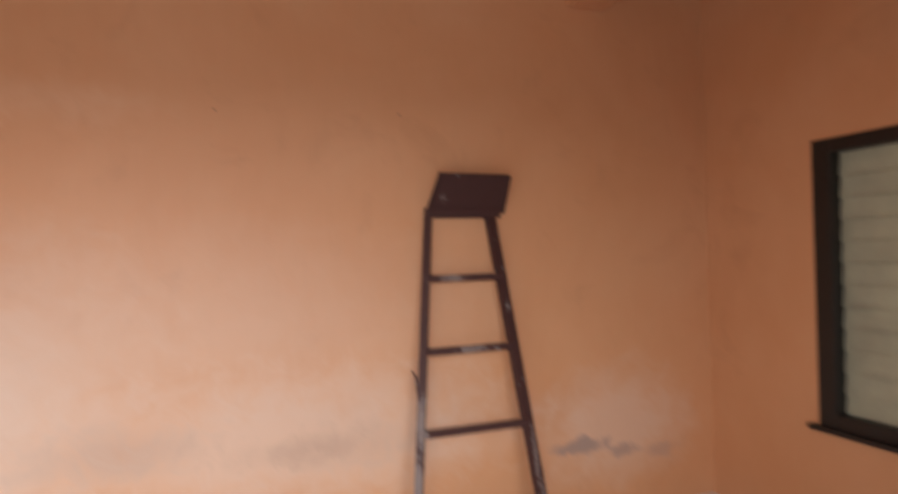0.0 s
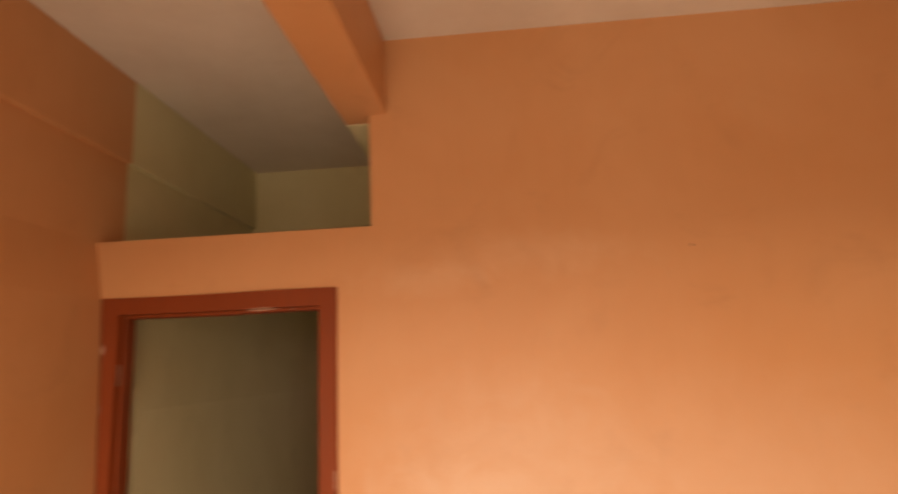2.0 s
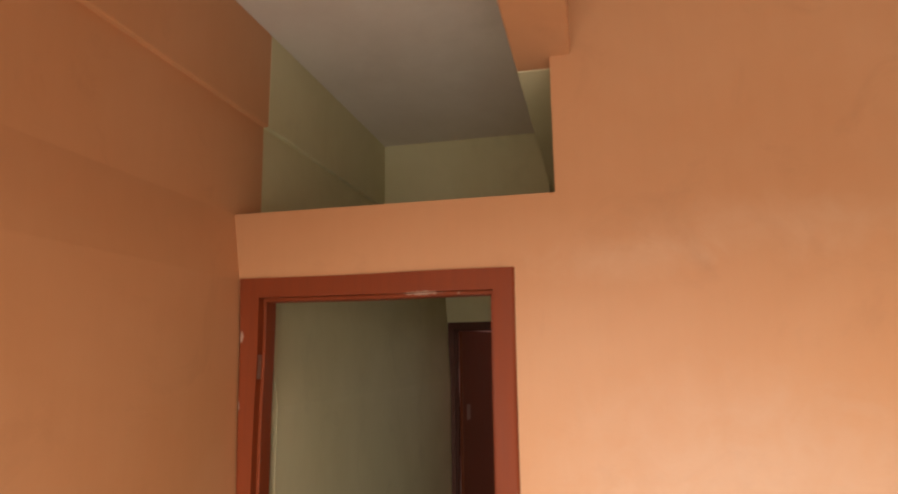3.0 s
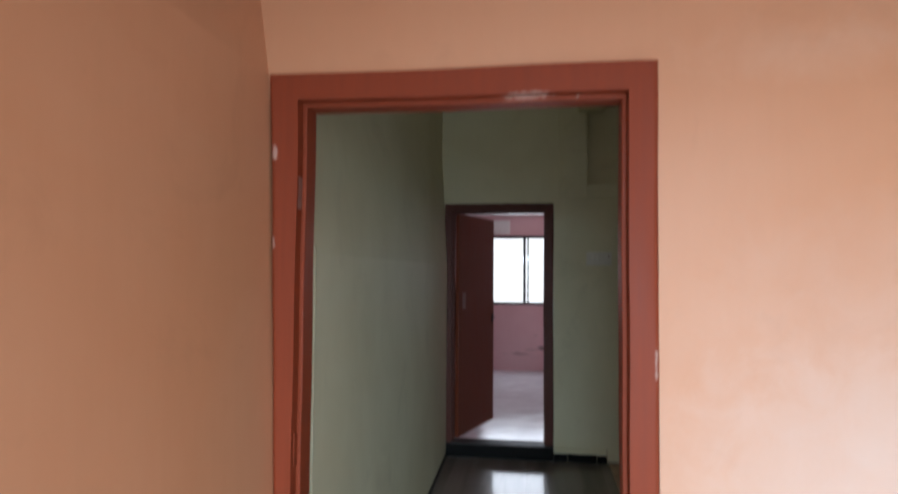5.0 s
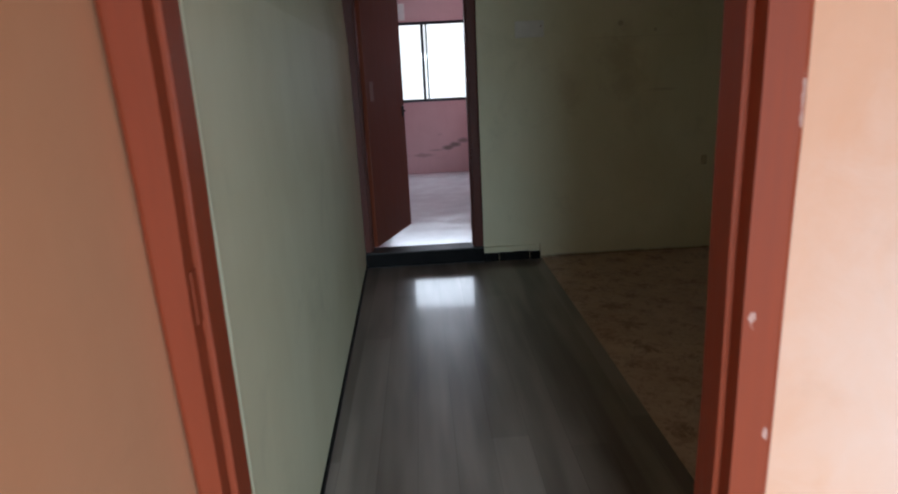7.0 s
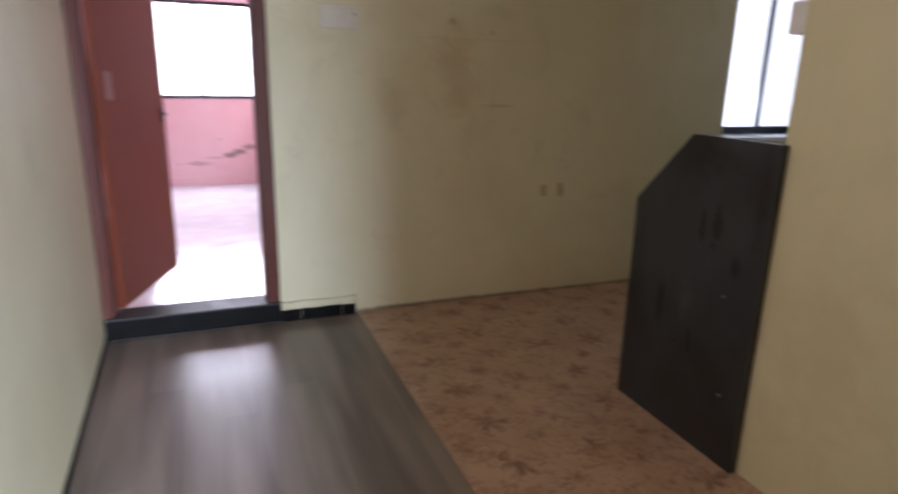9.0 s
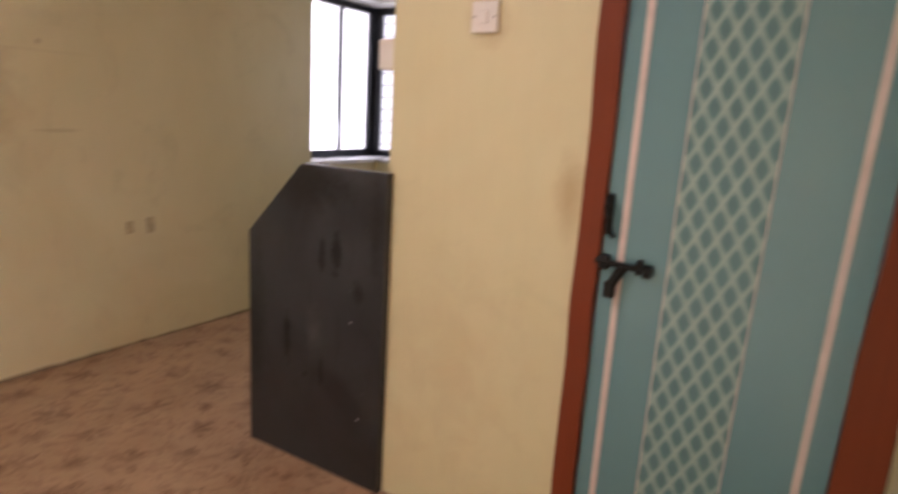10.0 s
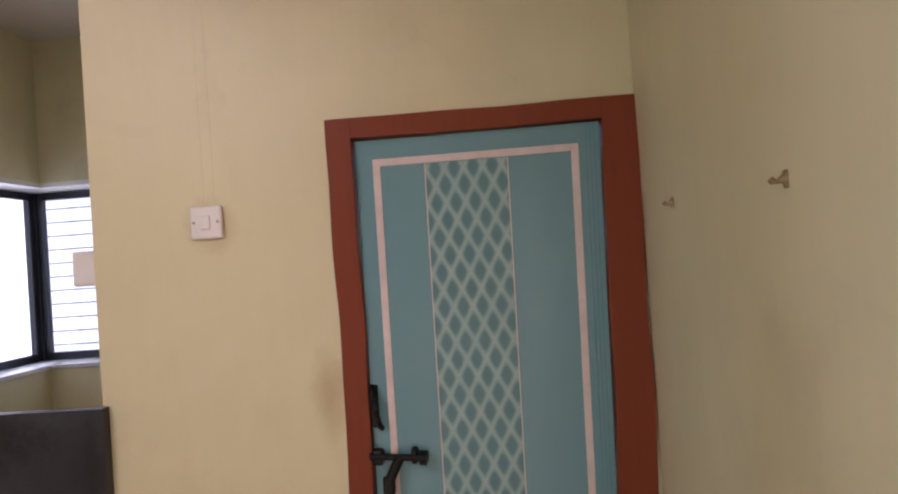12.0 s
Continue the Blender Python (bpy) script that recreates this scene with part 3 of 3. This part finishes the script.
structure("wall_bedroom_east", PINK, [(1.39, 1.54, YF + 0.15, YW, 0, H)], "faded pink side wall of the bedroom", "wall")
pierced_wall("wall_bedroom_north", PINK, "x", -1.4, 1.54, H, flat(YW), flat(YW + 0.15), [(-0.05, 1.262, 1.03, 2.12)], "faded pink window wall with damp stains")
pierced_wall("wall_bedroom_south", PINK, "x", -1.4, 1.54, H, flat(YF + 0.15), flat(YF + 0.16), [(W0, W1, -1, WT)], "faded pink wall round the bedroom doorway")
structure("floor_bedroom", TILE, [(-1.25, 1.39, YF + 0.1, YW, 0, 0.006)], "glossy pale tiled bedroom floor", "floor")
structure("floor_passage", WOODV, [(XK - 0.02, XV, 0.0, YF - 0.03, 0, 0.004)], "glossy dark wood-print vinyl flooring", "floor")
structure("floor_kitchen", ROSE, [(XV, XE, YB, YF, 0, 0.003)], "worn brown flooring printed with rosettes", "floor")
structure("trim_bay_sill", MARBLE, [(BX, 5.06, YF - 0.02, 3.92, 0.97, 1.0), (XE - 0.02, 5.06, 2.75, YF - 0.02, 0.97, 1.0)], "pale stone sill of the corner bay", "sill", 0.004)
structure("trim_bay_soffit", WHITE, [(BX, 5.06, YF + 0.002, 3.92, 2.216, 2.33), (XE + 0.002, 5.06, 2.75, YF, 2.216, 2.33)], "white underside of the bay hood", "soffit")
structure("wall_bay_cheek", WHITE, [(BX - 0.1, BX, YF + 0.15, 3.92, 0.97, 2.33)], "white cheek of the corner bay", "wall")


# ---- doors ----
def door_frame(thing, x0, x1, y0, y1, z, w, base=0.0, side_w=None, mat=None):
    """Frame of two rebated posts and a head."""
    for a, b in ((x0, x0 + (side_w or w)), (x1 - w, x1)):
        bm = bmesh.new()
        if side_w and a == x0:
            prism(bm, [(a + 0.064, y0, base), (b, y0, base), (b, y0, z), (a, y0, z)], (0, y1 - y0, 0))
        else:
            box(bm, a, b, y0, y1, base, z)
        outer = min if a == x0 else max
        ends = [e for e in bm.edges if all(abs(v.co.y - y0) < 1e-4 for v in e.verts) and abs(e.verts[0].co.z - e.verts[1].co.z) > 0.5]
        rim = outer(ends, key=lambda e: e.verts[0].co.x + e.verts[1].co.x)
        bmesh.ops.bevel(bm, geom=[rim], offset=0.012, segments=3, affect="EDGES", profile=0.5)
        s = 1 if a == x0 else -1
        edge = b if s > 0 else a
        box(bm, min(edge, edge + s * 0.014), max(edge, edge + s * 0.014), y0 + 0.035, y1 - 0.004, base, z - w, 0.003)
        wobble(bm, 0.0045, 2.6)
        part("frame_post", bm, mat or FRAME, thing)
    bm = bmesh.new()
    box(bm, x0 + (side_w or w), x1 - w, y0, y1, z - w, z)
    box(bm, x0 + (side_w or w), x1 - w, y0 + 0.035, y1 - 0.004, z - w - 0.014, z - w, 0.003)
    wobble(bm, 0.0045, 2.6)
    part("frame_head", bm, mat or FRAME, thing)


hall_door = empty("door_1", (0.58, 0.05, 0), "open doorway with a chipped red-brown wooden frame", "door frame", "", "structure")
door_frame(hall_door, DX0, DX1, -0.012, YB + 0.004, DZ, 0.075, 0.0, 0.088)
for z in (0.35, 1.0, 1.72):
    boxes("hinge", STEEL if z > 1.5 else FRAME, hall_door, [(DX0 + 0.088, DX0 + 0.091, 0.0, 0.03, z, z + 0.09)], 0.0, "dull steel hinge leaf")
adopt(hall_door)

bed_door = empty("door_2", (0.48, YF + 0.05, 0), "dark red door standing open into the pink bedroom", "door", "", "structure")
door_frame(bed_door, W0, W1, YF - 0.012, YF + 0.11, WT, 0.065, 0.12, None, FRAME_BED)
boxes("threshold", BLACKSTONE, bed_door, [(W0, W1, YF - 0.03, YF + 0.14, 0.006, 0.110)], 0.006, "black stone threshold")
boxes("threshold_cap", DUSTY, bed_door, [(W0, W1, YF - 0.034, YF + 0.14, 0.110, 0.119)], 0.003, "dusty worn top of the threshold")
bm = bmesh.new()
swing = Matrix.Translation((0.105, YF + 0.116, 0)) @ Matrix.Rotation(math.atan2(0.745, 0.248), 4, "Z")
box(bm, 0, 0.785, -0.035, 0, 0.128, 2.05, 0.004, swing)
leaf2 = part("leaf", bm, LEAF, bed_door, "plain dark red door leaf")
bm = bmesh.new()
box(bm, 0.72, 0.755, -0.046, -0.035, 1.06, 1.15, 0.004, swing)
rod(bm, swing @ Vector((0.738, -0.046, 1.11)), swing @ Vector((0.738, -0.062, 1.11)), 0.008)
part("latch", bm, IRON, leaf2, "small black iron latch")
bm = bmesh.new()
box(bm, 0.07, 0.13, -0.039, -0.035, 1.22, 1.36, 0.001, swing)
part("sticker", bm, STICKER, leaf2, "faded grey paper sticker")
adopt(bed_door)

bath_door = empty("door_3", (XD + 0.05, 0.52, 0), "closed teal door with pale border and lattice print", "door", "", "structure")
for a, b in ((BD0 - 0.01, 0.195), (0.862, BD1)):
    bm = bmesh.new()
    box(bm, XD - 0.016, XD + 0.10, a, b, 0, BDZ, 0.002)
    part("frame_post", wobble(bm, 0.006, 4), FRAME_DARK, bath_door)
bm = bmesh.new()
box(bm, XD - 0.016, XD + 0.10, 0.195, 0.862, 1.882, BDZ, 0.002)
part("frame_head", wobble(bm, 0.006, 4), FRAME_DARK, bath_door)
leaf3 = boxes("leaf", BLUE, bath_door, [(XD + 0.004, XD + 0.035, 0.197, 0.860, 0.01, 1.880)], 0.003, "teal laminated leaf")
for k in range(3):
    y = 0.212 + 0.011 * k
    boxes("bead", BLUE, leaf3, [(XD + 0.0022, XD + 0.006, y, y + 0.006, 0.02, 1.872)], 0.0008)
boxes("border_strip", STRIPE, leaf3, [(XD + 0.001, XD + 0.006, 0.792, 0.812, 0.13, 1.825)], 0.001, "pale pink border strip")
boxes("border_strip", STRIPE, leaf3, [(XD + 0.001, XD + 0.006, 0.255, 0.275, 0.13, 1.825)], 0.001, "pale pink border strip")
boxes("border_strip", STRIPE, leaf3, [(XD + 0.001, XD + 0.006, 0.275, 0.792, 1.805, 1.825)], 0.001, "pale pink border strip")
boxes("lattice_panel", LATTICE, leaf3, [(XD + 0.002, XD + 0.006, 0.445, 0.668, 0.13, 1.803)], 0.0, "pale lattice strip with dark teal drops")
for y in (0.443, 0.668):
    boxes("panel_edge", STRIPE, leaf3, [(XD + 0.001, XD + 0.006, y, y + 0.003, 0.13, 1.803)])
bm = bmesh.new()
box(bm, XD - 0.004, XD + 0.004, 0.838, 0.856, 1.10, 1.215, 0.002)
for i in range(6):
    a0, a1 = math.pi * i / 6, math.pi * (i + 1) / 6
    rod(bm, (XD - 0.004 - 0.03 * math.sin(a0), 0.842 + 0.010 * math.cos(a0), 1.155 + 0.056 * math.cos(a0)),
        (XD - 0.004 - 0.03 * math.sin(a1), 0.842 + 0.010 * math.cos(a1), 1.155 + 0.056 * math.cos(a1)), 0.008)
part("pull_handle", bm, IRON, leaf3, "black iron pull handle")
bm = bmesh.new()
rod(bm, (XD - 0.018, 0.715, 1.018), (XD - 0.018, 0.868, 1.028), 0.009)
rod(bm, (XD - 0.018, 0.708, 1.0175), (XD - 0.018, 0.728, 1.019), 0.019)
for y, w in ((0.735, 0.018), (0.830, 0.030)):
    box(bm, XD - 0.024, XD + 0.004, y, y + w, 1.003, 1.045, 0.006)
rod(bm, (XD - 0.02, 0.785, 1.022), (XD - 0.028, 0.815, 0.965), 0.014)
box(bm, XD - 0.036, XD - 0.016, 0.800, 0.834, 0.928, 0.976, 0.007)
part("sliding_bolt", bm, IRON, leaf3, "black iron sliding bolt with hasp")
# the hinge side hangs out of plumb
for ob in bath_door.children_recursive:
    for v in ob.data.vertices:
        v.co.y += (BDZ - v.co.z) * (0.026 if v.co.y > 0.15 else 0.013) * (BD1 - v.co.y) / (BD1 - BD0)
adopt(bath_door)


# ---- windows ----
def framed_window(name, at, along, width, z0, z1, bar, mat, mullions, label, depth=0.05):
    """Sliding window: outer frame, mullions and panes, drawn along x and turned into place."""
    thing = empty(name, (*at, z0), label, "window", "", "structure")
    m = Matrix.Translation((*at, 0)) @ Matrix.Rotation(along, 4, "Z")

    def put(nm, mt, x0, x1, a, b, y0=-depth / 2, y1=depth / 2, bev=0.004):
        bm = bmesh.new()
        box(bm, x0, x1, y0, y1, a, b, bev, m)
        return part(nm, bm, mt, thing)

    put("frame_side", mat, 0, bar, z0, z1), put("frame_side", mat, width - bar, width, z0, z1)
    put("frame_bottom", mat, bar, width - bar, z0, z0 + bar), put("frame_top", mat, bar, width - bar, z1 - bar, z1)
    stops = [bar] + [v for c, w in mullions for v in (c - w / 2, c + w / 2)] + [width - bar]
    for c, w in mullions:
        put("mullion", mat, c - w / 2, c + w / 2, z0 + bar, z1 - bar, -depth * 0.4, depth * 0.4)
    for a, b in zip(stops[::2], stops[1::2]):
        pane = put("pane", GLASS, a, b, z0 + bar, z1 - bar, -0.003, 0.003, 0)
        pane.visible_shadow = False
    return thing, m


bed_win, _ = framed_window("window_1", (-0.05, YW + 0.06), 0, 1.312, 1.03, 2.12, 0.04, ALU, [(0.655, 0.042), (0.712, 0.022)], "bright sliding window with slim dark aluminium frame")
adopt(bed_win)
bay_a, _ = framed_window("window_2", (BX, 3.84), 0, 0.975, 1.0, 2.215, 0.055, ALU, [(0.567, 0.028)], "tall bay window with dark aluminium frame")
adopt(bay_a)
bay_b, mb = framed_window("window_3", (5.0, 3.815), -math.pi / 2, 1.06, 1.0, 2.215, 0.055, ALU, [(0.53, 0.03)], "side window of the bay behind a bar grille")
for i in range(11):
    bm = bmesh.new()
    z = 1.1 + 0.1 * i
    rod(bm, mb @ Vector((0.03, 0.05, z)), mb @ Vector((1.03, 0.05, z)), 0.0045, None, 8)
    part("grille_bar", bm, IRON, bay_b)
adopt(bay_b)
bm = bmesh.new()
box(bm, 4.955, 5.045, 3.795, 3.885, 1.0, 2.215, 0.004)
tagged(part("trim_bay_post", bm, ALU), "dark corner post of the bay", "post", "", "structure")

hall_win = empty("window_4", (XR, -1.4, 0.6), "dark wooden window with frosted glass louvres", "window", "", "structure")
for a, b in ((-0.845, -0.745), (-2.05, -1.95)):
    boxes("frame_side", DARKWOOD, hall_win, [(XR - 0.012, XR + 0.09, a, b, 0.60, 2.02)], 0.006)
boxes("frame_top", DARKWOOD, hall_win, [(XR - 0.012, XR + 0.09, -1.95, -0.845, 1.95, 2.02)], 0.006)
boxes("frame_bottom", DARKWOOD, hall_win, [(XR - 0.012, XR + 0.09, -1.95, -0.845, 0.60, 0.67)], 0.006)
boxes("window_sill", DARKWOOD, hall_win, [(XR - 0.04, XR + 0.02, -2.09, -0.70, 0.575, 0.602)], 0.005)
for k in range(12):
    bm = bmesh.new()
    z = 0.72 + 0.107 * k
    box(bm, -0.004, 0.004, -1.95, -0.845, -0.062, 0.062, 0, Matrix.Translation((XR + 0.06, 0, z)) @ Matrix.Rotation(radians(7), 4, "Y"))
    part("louvre", bm, SLAT, hall_win)
adopt(hall_win)

# plain bright distance outside the windows
for nm, rows, mt in (("backdrop_north", (-1.2, 2.4, YW + 0.9, YW + 0.92, -0.1, 3.2), DAYLIGHT), ("backdrop_bay", (3.6, 6.0, 4.6, 4.62, 0, 3.2), DAYLIGHT_BAY),
                     ("backdrop_bay_side", (5.9, 5.92, 2.0, 4.6, 0, 3.2), DAYLIGHT_DIM), ("backdrop_hall", (XR + 0.9, XR + 0.92, -2.6, -0.2, 0, 2.8), SHADED)):
    structure(nm, mt, [rows], "bright overcast daylight outside", "backdrop")


# ---- hall: ladder ----
def ladder():
    thing = empty("step_ladder", (3.74, -0.43, 0), "dark brown steel step ladder leaning on the orange wall", "ladder")

    def at(side, z):
        """A point on a rail: the rails close up towards the top."""
        k = z / 1.726
        x = (3.393 + 0.235 * k) if side < 0 else (4.097 - 0.116 * k)
        return Vector((x, -0.432 + 0.399 * k, z))

    for s, w in ((-1, 0.017), (1, 0.024)):
        a, b = at(s, 0), at(s, 1.74)
        m = Matrix.Translation((a + b) / 2) @ (b - a).to_track_quat("Z", "Y").to_matrix().to_4x4()
        bm = bmesh.new()
        h = (b - a).length / 2
        box(bm, -w, w, -0.004, 0.004, -h, h, 0.0015, m)
        box(bm, s * w - 0.004, s * w + 0.004, -0.03, 0.004, -h, h, 0.0015, m)
        part("rail", bm, LADDER, thing)
    for z in (0.28, 0.661, 1.031, 1.381):
        a, b = at(-1, z), at(1, z)
        bm = bmesh.new()
        box(bm, a.x, b.x, a.y - 0.014, a.y + 0.022, z - 0.017, z + 0.017, 0.005)
        part("rung", bm, LADDER, thing)
    bm = bmesh.new()
    lo0, lo1 = Vector((3.623, -0.03, 1.704)), Vector((4.052, -0.03, 1.71))
    hi0, hi1 = Vector((3.661, -0.15, 1.895)), Vector((4.042, -0.15, 1.89))
    prism(bm, [lo0, lo1, hi1, hi0], (0, 0.012, 0.016))
    part("platform", bm, LADDER, thing, "scuffed dark steel platform plate")
    bm = bmesh.new()
    for a, b in ((lo0, hi0), (hi0, hi1), (hi1, lo1)):
        rod(bm, a + Vector((0, -0.004, 0.004)), b + Vector((0, -0.004, 0.004)), 0.0075, None, 8)
    part("platform_rim", bm, LADDER, thing, "worn steel rim of the platform")
    boxes("platform_lip", LADDER, thing, [(3.63, 4.03, -0.05, -0.028, 1.688, 1.73)], 0.003)
    bm = bmesh.new()
    p = at(-1, 0.92)
    rod(bm, p + Vector((-0.01, 0, -0.2)), p + Vector((-0.028, 0, 0)), 0.006, None, 8)
    rod(bm, p + Vector((-0.028, 0, 0)), p + Vector((-0.045, 0, 0.03)), 0.005, None, 8)
    part("hook", bm, LADDER, thing)
    adopt(thing)


ladder()


def nail(at, axis, size=1.0):
    at, axis = Vector(at), Vector(axis)
    bm = bmesh.new()
    rod(bm, at - axis * 0.004, at + axis * 0.03 * size, 0.003 * size, None, 8)
    rod(bm, at + axis * 0.028 * size, at + axis * 0.032 * size, 0.006 * size, None, 8)
    tagged(part("nail", bm, IRON), "small rusty nail in the plaster", "nail", "wall nails")


nail((3.496, 0, 2.217), (0, -1, 0), 0.65)
nail((2.617, 0, 2.196), (0, -1, 0), 0.65)

# ---- kitchen: loose and fixed things ----
bm = bmesh.new()
prism(bm, [(2.30, 1.60, 0.003), (2.30, 2.279, 0.003), (2.30, 2.279, 0.905), (2.30, 1.995, 1.196), (2.30, 1.60, 1.196)], (0.03, 0, 0))
tagged(part("granite_slab", bm, GRANITE), "dusty black granite slab with a chamfered corner", "stone slab")


def switch(name, at, w, h, d, label):
    thing = empty(name, at, label, "switch")
    x, y, z = at
    boxes("plate", PLASTIC, thing, [(x - d, x, y - w / 2, y + w / 2, z - h / 2, z + h / 2)], 0.005)
    boxes("rocker", PLASTIC, thing, [(x - d - 0.006, x - d, y - 0.014, y + 0.014, z - 0.02, z + 0.018)], 0.003)
    for dy in (-0.034, 0.034):
        bm = bmesh.new()
        rod(bm, (x - d - 0.002, y + dy, z), (x - d + 0.002, y + dy, z), 0.004, None, 8)
        part("screw", bm, GREYPLASTIC, thing)
    adopt(thing)


switch("wall_switch", (XD, 1.283, 1.688), 0.090, 0.090, 0.014, "white square switch box on the yellow wall")
for y in (1.262, 1.292):
    bm = bmesh.new()
    rod(bm, (XD + 0.001, y, 1.72), (XD + 0.001, y, H), 0.0019, None, 8)
    tagged(part("wall_wire", bm, YELLOW_DOOR), "painted-over wire running up the wall", "wire", "wires above the switch")


def coat_hook(x, z, size):
    y = back(x) - 0.001
    thing = empty("wall_hook", (x, y, z), "tarnished brass coat hook on the wall", "hook", "coat hooks")
    boxes("plate", BRASS, thing, [(x - 0.009 * size, x + 0.009 * size, y, y + 0.005, z - 0.022 * size, z + 0.022 * size)], 0.002)
    bm = bmesh.new()
    rod(bm, (x, y + 0.003, z), (x, y + 0.022 * size, z - 0.002), 0.015 * size, 0.006 * size, 12)
    rod(bm, (x, y + 0.020 * size, z - 0.002), (x, y + 0.036 * size, z - 0.003), 0.006 * size, 0.005 * size, 12)
    rod(bm, (x, y + 0.034 * size, z - 0.003), (x, y + 0.042 * size, z + 0.002 * size), 0.009 * size, 0.008 * size, 12)
    part("peg", bm, BRASS, thing)
    adopt(thing)


coat_hook(1.43, 1.612, 0.5)
coat_hook(1.995, 1.628, 0.5)
boxes_sw = empty("switch_board", (2.47, YP, 1.60), "white switch board on the inner kitchen wall", "switch board")
boxes("box", PLASTIC, boxes_sw, [(2.36, 2.56, YP, YP + 0.085, 1.535, 1.635)], 0.006)
adopt(boxes_sw)
for x, w, h in ((2.60, 0.022, 0.035), (2.723, 0.024, 0.045)):
    t = empty("wall_socket", (x, YF, 0.685), "small painted-over socket plate on the far wall", "socket", "far wall sockets")
    boxes("plate", GRUBBY, t, [(x - w, x + w, YF - 0.004, YF, 0.685 - h, 0.685 + h)], 0.0015)
    adopt(t)
t = empty("switch_box", (1.307, YF, 1.66), "white rectangular switch box on the far wall", "switch box")
boxes("box", OLDPLASTIC, t, [(1.207, 1.408, YF - 0.02, YF, 1.604, 1.714)], 0.004)
for k in range(4):
    x = 1.235 + 0.036 * k
    boxes("rocker", OLDPLASTIC, t, [(x, x + 0.024, YF - 0.024, YF - 0.02, 1.635, 1.685)], 0.002)
boxes("indicator", FRAME, t, [(1.382, 1.390, YF - 0.023, YF - 0.02, 1.672, 1.682)], 0.001, "small red indicator")
adopt(t)
skirting = empty("baseboard", (1.15, YF, 0.004), "black stone skirting tiles with pale joints on the far wall", "baseboard", "", "structure")
for x0, x1, h in ((XK, W0 + 0.034, 0.100), (W1 + 0.002, 1.052, 0.062), (1.0545, 1.285, 0.066), (1.2875, 1.366, 0.060)):
    if x1 > x0:
        boxes("tile", BLACKSTONE, skirting, [(x0, x1, YF - 0.036, YF - 0.004, 0.004, h)], 0.003)
boxes("mortar", GRUBBY, skirting, [(W1 + 0.002, 1.362, YF - 0.033, YF, 0.004, 0.058)], 0.0, "pale mortar in the joints")
adopt(skirting)
bm = bmesh.new()
box(bm, W1 + 0.002, 1.362, YF - 0.026, YF, 0.068, 0.112, 0.005)
tagged(part("trim_skirting_top", wobble(bm, 0.007, 9, 0.05), YELLOW), "broken cream plaster above the skirting", "trim", "", "structure")
structure("trim_skirting_edge", GRUBBY, [(1.362, 1.372, YF - 0.02, YF, 0.006, 0.118)], "grubby plaster edge where the skirting ends", "trim", 0.003)
bm = bmesh.new()
slab(bm, [(0.11, 0.21), (0.128, 0.21), (0.058, YF - 0.03), (0.04, YF - 0.03)], 0.003, 0.03)
tagged(part("baseboard_west", bm, BLACKSTONE), "thin black edge at the passage floor", "baseboard", "", "structure")

# ---- bedroom seen through the door ----
structure("trim_bedroom_shelf", WHITE, [(-1.25, 1.39, 7.85, YW, 2.44, 2.53)], "white concrete loft shelf over the window", "shelf", 0.004)
board = empty("bedroom_board", (0.25, YW, 2.24), "white board fixed above the window", "board")
boxes("panel", PLASTIC, board, [(0.12, 0.38, YW - 0.03, YW, 2.14, 2.36)], 0.006)
adopt(board)
structure("baseboard_bedroom", PINK, [(-1.25, 1.39, YW - 0.012, YW, 0.006, 0.11)], "pink skirting at the bedroom wall", "baseboard")
